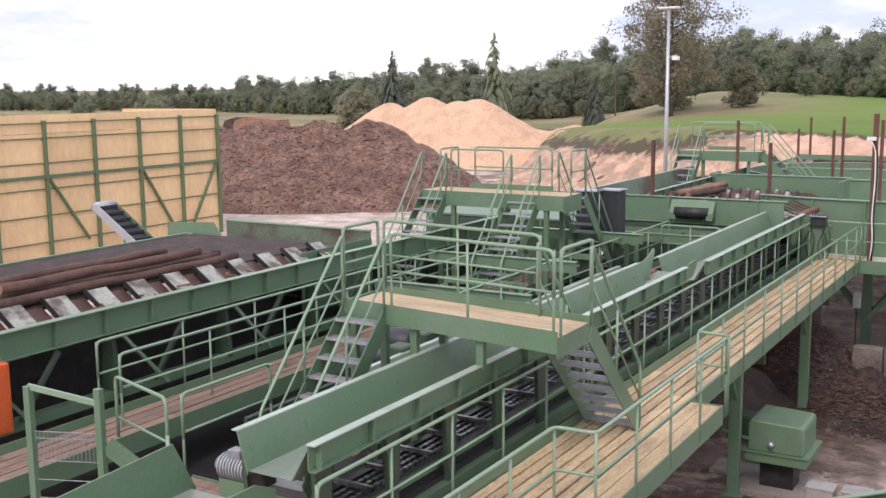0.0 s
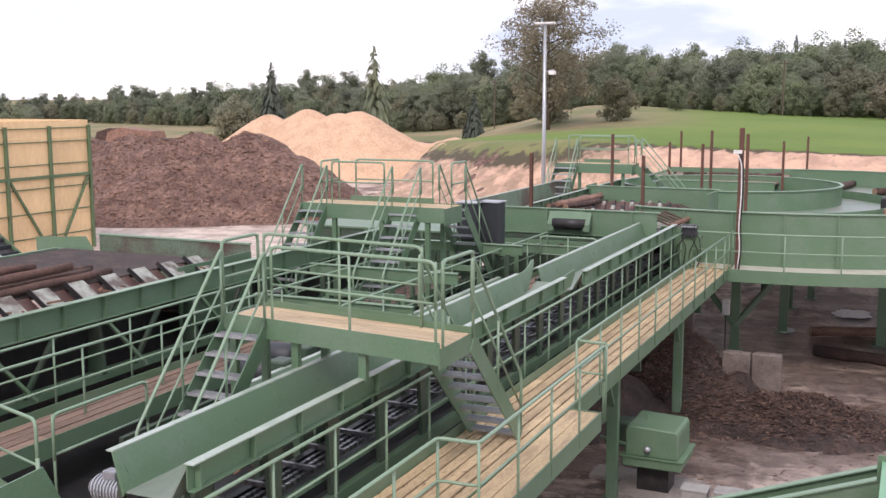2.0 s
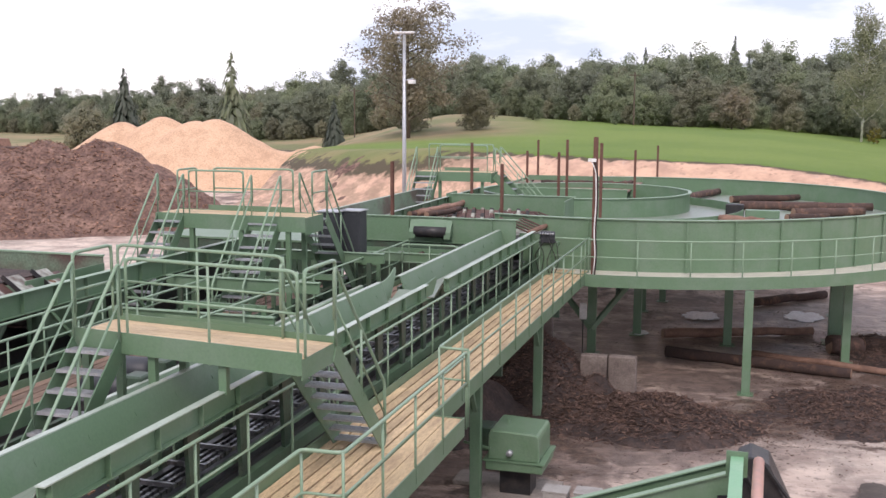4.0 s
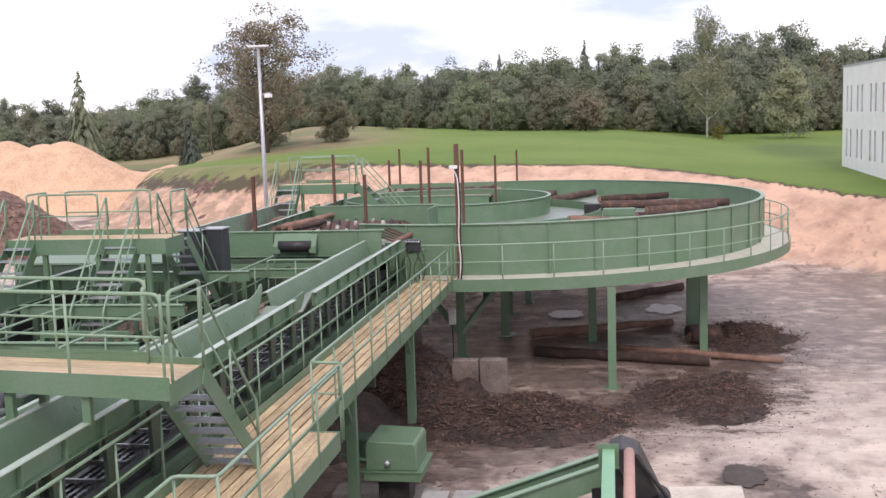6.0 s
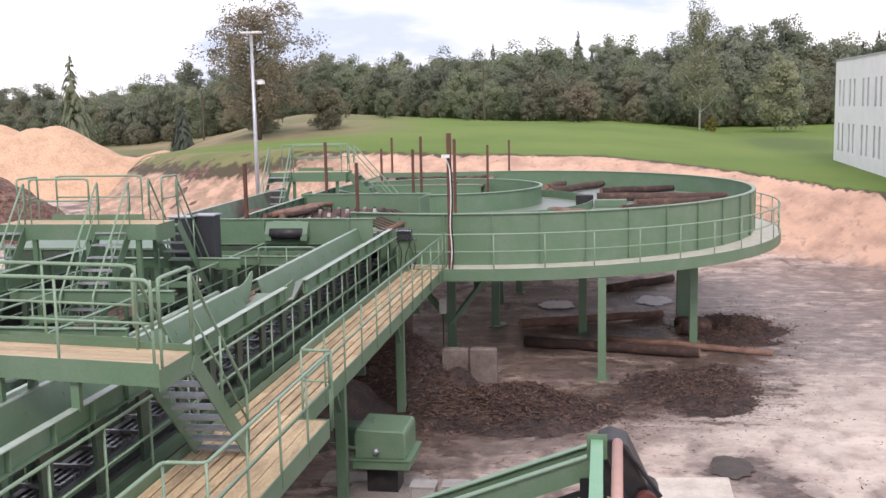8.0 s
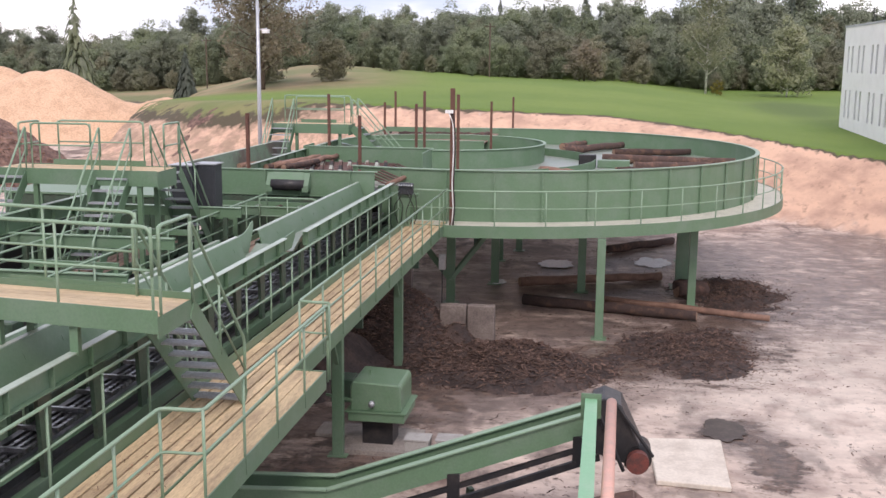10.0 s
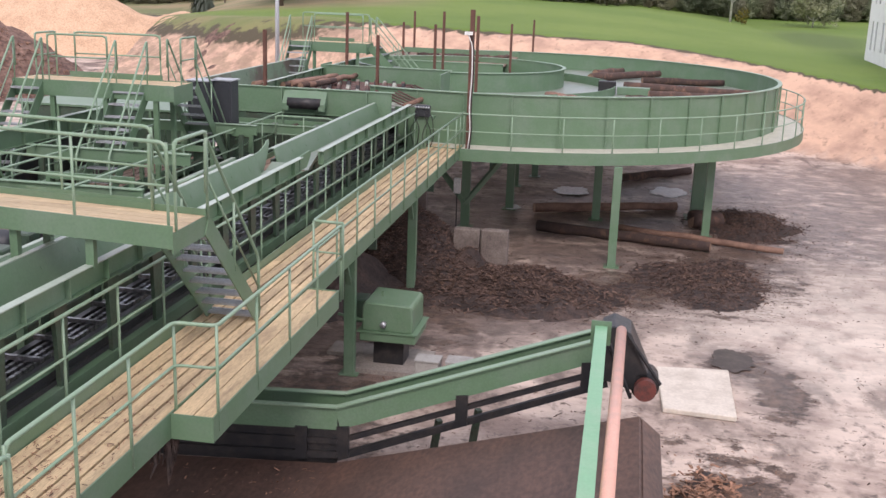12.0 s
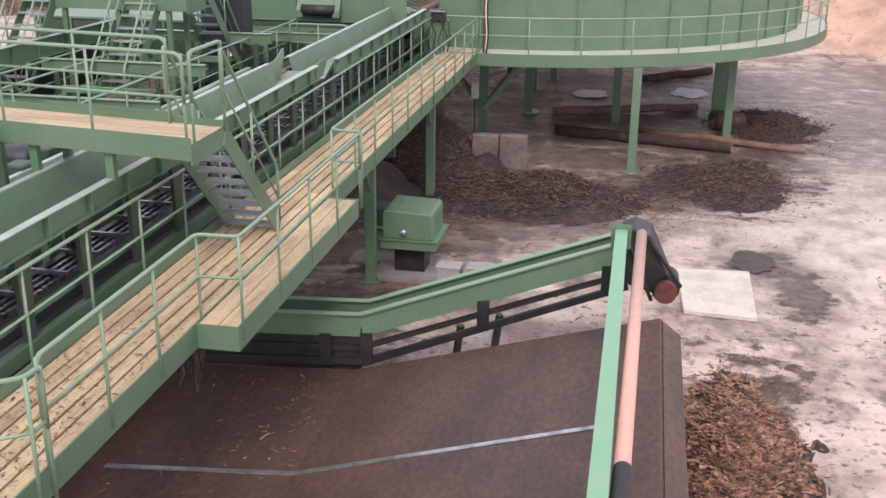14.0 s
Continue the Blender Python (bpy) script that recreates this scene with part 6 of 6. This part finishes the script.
def spruce(name, label, h, r, seed, leaf_mat, size=0.3, tiers=38):
    rnd = random.Random(seed)
    t = thing(name, label, "tree", "trees")
    part("trunk", tubem([(0, 0, -0.4), (0, 0, h * 0.97)], 0.2, 6, [h * 0.014, 0.02]), TRUNK, t, smooth=True)
    bm = bmesh.new()
    for i in range(tiers):
        f = i / tiers
        z = h * (0.06 + 0.93 * f)
        rr = r * (1 - f) ** 0.85 * rnd.uniform(0.8, 1.15) + 0.08
        k = max(4, int(13 * (1 - f)) + 3)
        for j in range(k):
            a = 6.283 * (j + rnd.random()) / k
            d = Vector((math.cos(a), math.sin(a), 0))
            s = Vector((-math.sin(a), math.cos(a), 0))
            for m_ in range(3):
                l0 = rr * (0.15 + 0.3 * m_)
                l1 = rr * (0.5 + 0.3 * m_) * rnd.uniform(0.85, 1.15)
                w = size * (1.1 - 0.2 * m_) * (0.4 + 0.6 * (1 - f)) * rnd.uniform(0.7, 1.3)
                zz = z + rnd.uniform(-0.15, 0.15)
                vs = [bm.verts.new(p) for p in (d * l0 + Vector((0, 0, zz + 0.1)), d * (l0 + l1) * 0.5 + s * w + Vector((0, 0, zz - 0.28 * l1)), d * l1 + Vector((0, 0, zz - 0.62 * l1)), d * (l0 + l1) * 0.5 - s * w + Vector((0, 0, zz - 0.34 * l1)))]
                bm.faces.new(vs)
    part("crown", bm, leaf_mat, t)
    return t


def plant(t, x, y, s=1.0, turn=0.0):
    t.matrix_basis = Matrix.Translation((x, y, height(x, y))) @ Euler((0, 0, turn)).to_matrix().to_4x4() @ Matrix.Scale(s, 4)
    return t


def repeat(t, x, y, s, turn):
    c = copy_thing(t, Matrix.Translation((x, y, height(x, y))) @ Euler((0, 0, turn)).to_matrix().to_4x4())
    c.scale = (s, s, s)
    return c


big = broad_tree("large_tree", "large old broadleaf tree with a thinning crown", 17.5, 6.3, 77, LEAFB, None, 19000, 0.17, 0.12, 0.8, 30, 1.05, 0.7)
plant(big, -39.2, 152, 0.93, 0.4)
birch = broad_tree("birch_tree", "tall pale birch with a white trunk", 17.4, 4.6, 5, BIRCHL, BIRCHB, 13000, 0.15, 0.14, 0.7, 30, 1.1, 0.42, 0.68)
plant(birch, 12.4, 185, 1.0)
young = broad_tree("young_birch", "young yellowish-green birch at the field edge", 9.4, 3.4, 6, BIRCHL, BIRCHB, 13000, 0.16, 0.06, 0.15, 24, 1.4, 0.5, 0.45)
plant(young, 22.0, 176, 1.0)
far_spruce = spruce("spruce_tree", "lone spruce beyond the wood chip heap", 11.5, 2.6, 8, LEAF)
plant(far_spruce, -74.2, 186, 1.4)
bush = broad_tree("round_bush", "round brownish bush at the forest edge", 5.0, 3.0, 15, LEAFB, None, 3600, 0.2, 0.05, 0.1, 16, 1.4)
plant(bush, -4.0, 190, 1.0)
bush2 = broad_tree("yellow_bush", "small yellow bush at the field edge", 1.8, 0.9, 16, leaf("yellow_leaves", (0.24, 0.22, 0.03), (0.3, 0.25, 0.05), 1.0), None, 900, 0.1, 0.05, 0.1, 9, 1.5)
plant(bush2, 13.6, 181, 1.0)

proto = [broad_tree("forest_tree", "dense green broadleaf tree of the forest edge", 13.0, 5.4, 101, LEAF, None, 15000, 0.24, 0.03, 0.1, 24, 1.5),
         broad_tree("autumn_tree", "dense brownish-green broadleaf tree of the forest edge", 11.5, 4.9, 102, LEAFM, None, 15000, 0.24, 0.03, 0.1, 24, 1.5),
         broad_tree("aspen_tree", "tall grey-green aspen of the forest", 15.0, 4.4, 103, LEAFG, None, 15000, 0.24, 0.03, 0.1, 24, 1.5),
         spruce("forest_spruce", "dark spruce standing in the forest", 15.5, 3.7, 104, NEEDLE, 0.6),
         spruce("forest_spruce", "slender dark spruce standing in the forest", 17.5, 3.2, 105, NEEDLE, 0.55)]
rnd = random.Random(12)
first = [True] * len(proto)
# the forest edge: bearing (x per y) with distance and tree height
EDGE = ((-1.1, 330, 0.62), (-0.85, 330, 0.58), (-0.70, 320, 0.62), (-0.6, 300, 0.72), (-0.5, 285, 0.84), (-0.40, 265, 0.92), (-0.30, 245, 0.97), (-0.2, 232, 0.92), (-0.13, 215, 0.85), (-0.06, 205, 0.95), (0.0, 210, 0.95), (0.06, 212, 1.05), (0.12, 205, 1.1), (0.2, 205, 1.1), (0.32, 210, 1.0))


def edge(b, k):
    return lerp_table(b, [(e[0], e[k]) for e in EDGE])


for row in range(4):
    b = -1.12
    while b < 0.34:
        b += rnd.uniform(0.008, 0.017) * (1 + 0.15 * row)
        y = edge(b, 1) + row * 11 + rnd.uniform(-4, 4)
        x = b * y
        i = rnd.choice((0, 0, 1, 1, 2, 2) if row < 2 else (0, 2, 2, 0, 3, 3, 4)) if b > -0.14 else rnd.choice((0, 1, 2, 0, 1, 2))
        s = edge(b, 2) * (0.60 + 0.11 * row) * rnd.uniform(0.82, 1.12)
        if i >= 3:
            s *= 0.88
        if first[i]:
            plant(proto[i], x, y, s, rnd.uniform(0, 6))
            first[i] = False
        else:
            repeat(proto[i], x, y, s, rnd.uniform(0, 6))
b = -0.62
while b < 0.32:
    b += rnd.uniform(0.007, 0.016)
    y = edge(b, 1) - rnd.uniform(5, 9)
    repeat(proto[rnd.choice((0, 1, 0))], b * y, y, rnd.uniform(0.2, 0.42), rnd.uniform(0, 6))
for x, y, s, i in ((-166, 200, 0.42, 0), (-142, 190, 0.5, 0), (-137, 188, 0.45, 2), (-62, 196, 0.5, 3), (-100, 190, 0.7, 1), (-94, 192, 0.9, 3), (-133, 159, 0.42, 0), (-129, 160, 0.36, 1), (-144.6, 154, 0.36, 0), (-31, 190, 0.28, 0), (-26, 196, 0.2, 1), (-20, 194, 0.15, 0), (-42, 163, 0.5, 1), (-33, 160, 0.45, 1)):
    repeat(proto[i], x, y, s, x)
wood = BARKLOG
for i in range(9):
    st = thing("log_stack", "far stack of pale and dark logs in the yard", "log stack", "log stacks", at=(-150 + i * 9 + rnd.uniform(-3, 3), 172 + rnd.uniform(-8, 8), 1.2))
    hgt = rnd.uniform(1.5, 3.6)
    part("pile", prism(bmesh.new(), [(-5, 0), (-4, hgt * 0.8), (-1.5, hgt), (1.5, hgt * 0.9), (4, hgt * 0.85), (5, 0)], "y", -2, 2), PEELED if i % 2 else wood, st)
pole_far = []
for bx, yy in ((-0.30, 200), (-0.09, 196)):
    p_ = thing("utility_pole", "thin wooden utility pole carrying wires", "utility pole", "utility poles", at=(bx * yy, yy, height(bx * yy, yy)))
    part("pole", tubem([(0, 0, -0.3), (0, 0, 7.5)], 0.11, 8), TRUNK, p_)
    part("crossarm", boxm(-0.8, 0.8, -0.05, 0.05, 7.0, 7.12), TRUNK, p_)


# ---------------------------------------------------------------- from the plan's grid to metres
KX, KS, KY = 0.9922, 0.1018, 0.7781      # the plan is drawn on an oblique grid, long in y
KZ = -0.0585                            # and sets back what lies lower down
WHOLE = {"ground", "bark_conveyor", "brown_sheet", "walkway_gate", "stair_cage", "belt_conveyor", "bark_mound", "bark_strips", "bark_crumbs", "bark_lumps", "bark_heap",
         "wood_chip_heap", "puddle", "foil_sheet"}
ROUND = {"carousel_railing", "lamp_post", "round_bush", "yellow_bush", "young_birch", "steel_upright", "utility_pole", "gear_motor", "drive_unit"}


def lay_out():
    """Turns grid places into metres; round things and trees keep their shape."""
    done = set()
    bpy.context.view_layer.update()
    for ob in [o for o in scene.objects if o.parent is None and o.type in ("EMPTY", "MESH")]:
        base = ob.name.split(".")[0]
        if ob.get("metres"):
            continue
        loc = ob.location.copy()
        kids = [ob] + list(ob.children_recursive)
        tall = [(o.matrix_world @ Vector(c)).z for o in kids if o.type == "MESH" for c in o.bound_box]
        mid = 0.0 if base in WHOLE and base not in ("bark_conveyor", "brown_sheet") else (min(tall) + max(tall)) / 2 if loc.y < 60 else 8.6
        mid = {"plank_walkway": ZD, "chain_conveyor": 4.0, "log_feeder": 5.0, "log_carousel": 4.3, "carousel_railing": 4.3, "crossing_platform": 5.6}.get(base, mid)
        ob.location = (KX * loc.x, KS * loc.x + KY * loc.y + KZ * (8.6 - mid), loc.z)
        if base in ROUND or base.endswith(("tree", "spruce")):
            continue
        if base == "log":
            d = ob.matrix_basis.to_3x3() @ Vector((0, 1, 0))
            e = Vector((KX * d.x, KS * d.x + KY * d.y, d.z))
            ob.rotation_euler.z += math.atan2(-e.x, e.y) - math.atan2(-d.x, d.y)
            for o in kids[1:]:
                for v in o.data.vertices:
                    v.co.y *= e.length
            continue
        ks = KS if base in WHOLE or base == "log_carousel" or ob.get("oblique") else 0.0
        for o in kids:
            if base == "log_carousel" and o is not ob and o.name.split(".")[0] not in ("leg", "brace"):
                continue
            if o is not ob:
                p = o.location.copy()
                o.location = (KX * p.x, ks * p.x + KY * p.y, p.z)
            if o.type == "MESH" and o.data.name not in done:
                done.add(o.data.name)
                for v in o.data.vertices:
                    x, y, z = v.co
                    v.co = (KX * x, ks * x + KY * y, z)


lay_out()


def motions():
    def shift(t, moves):
        m = t.matrix_basis.copy()
        walk(t, [(sec, Matrix.Translation(d) @ m) for sec, d in moves])

    # the carousel floor turns slowly and carries its logs along
    hub_at = Vector((car.location.x, car.location.y, 0))
    for t in CARRIED:
        m = t.matrix_basis.copy()
        walk(t, [(sec, Matrix.Translation(hub_at) @ Matrix.Rotation(radians(-2.6 * (sec - 7.0)), 4, "Z") @ Matrix.Translation(-hub_at) @ m) for sec in (0.0, 2.0, 4.0, 6.0, 7.0, 8.0, 10.0, 12.0, 14.0)])
    shift(FED[0], [(0.0, (0, 6.5, 0)), (4.2, (0, 5.0, 0)), (9.3, (0, 0.6, 0)), (14.0, (0.1, 0, 0))])
    shift(FED[1], [(0.0, (-0.6, 1.6, 0)), (4.2, (-0.5, 1.2, 0)), (9.3, (-0.1, 0.2, 0)), (14.0, (0, 0, 0))])


motions()
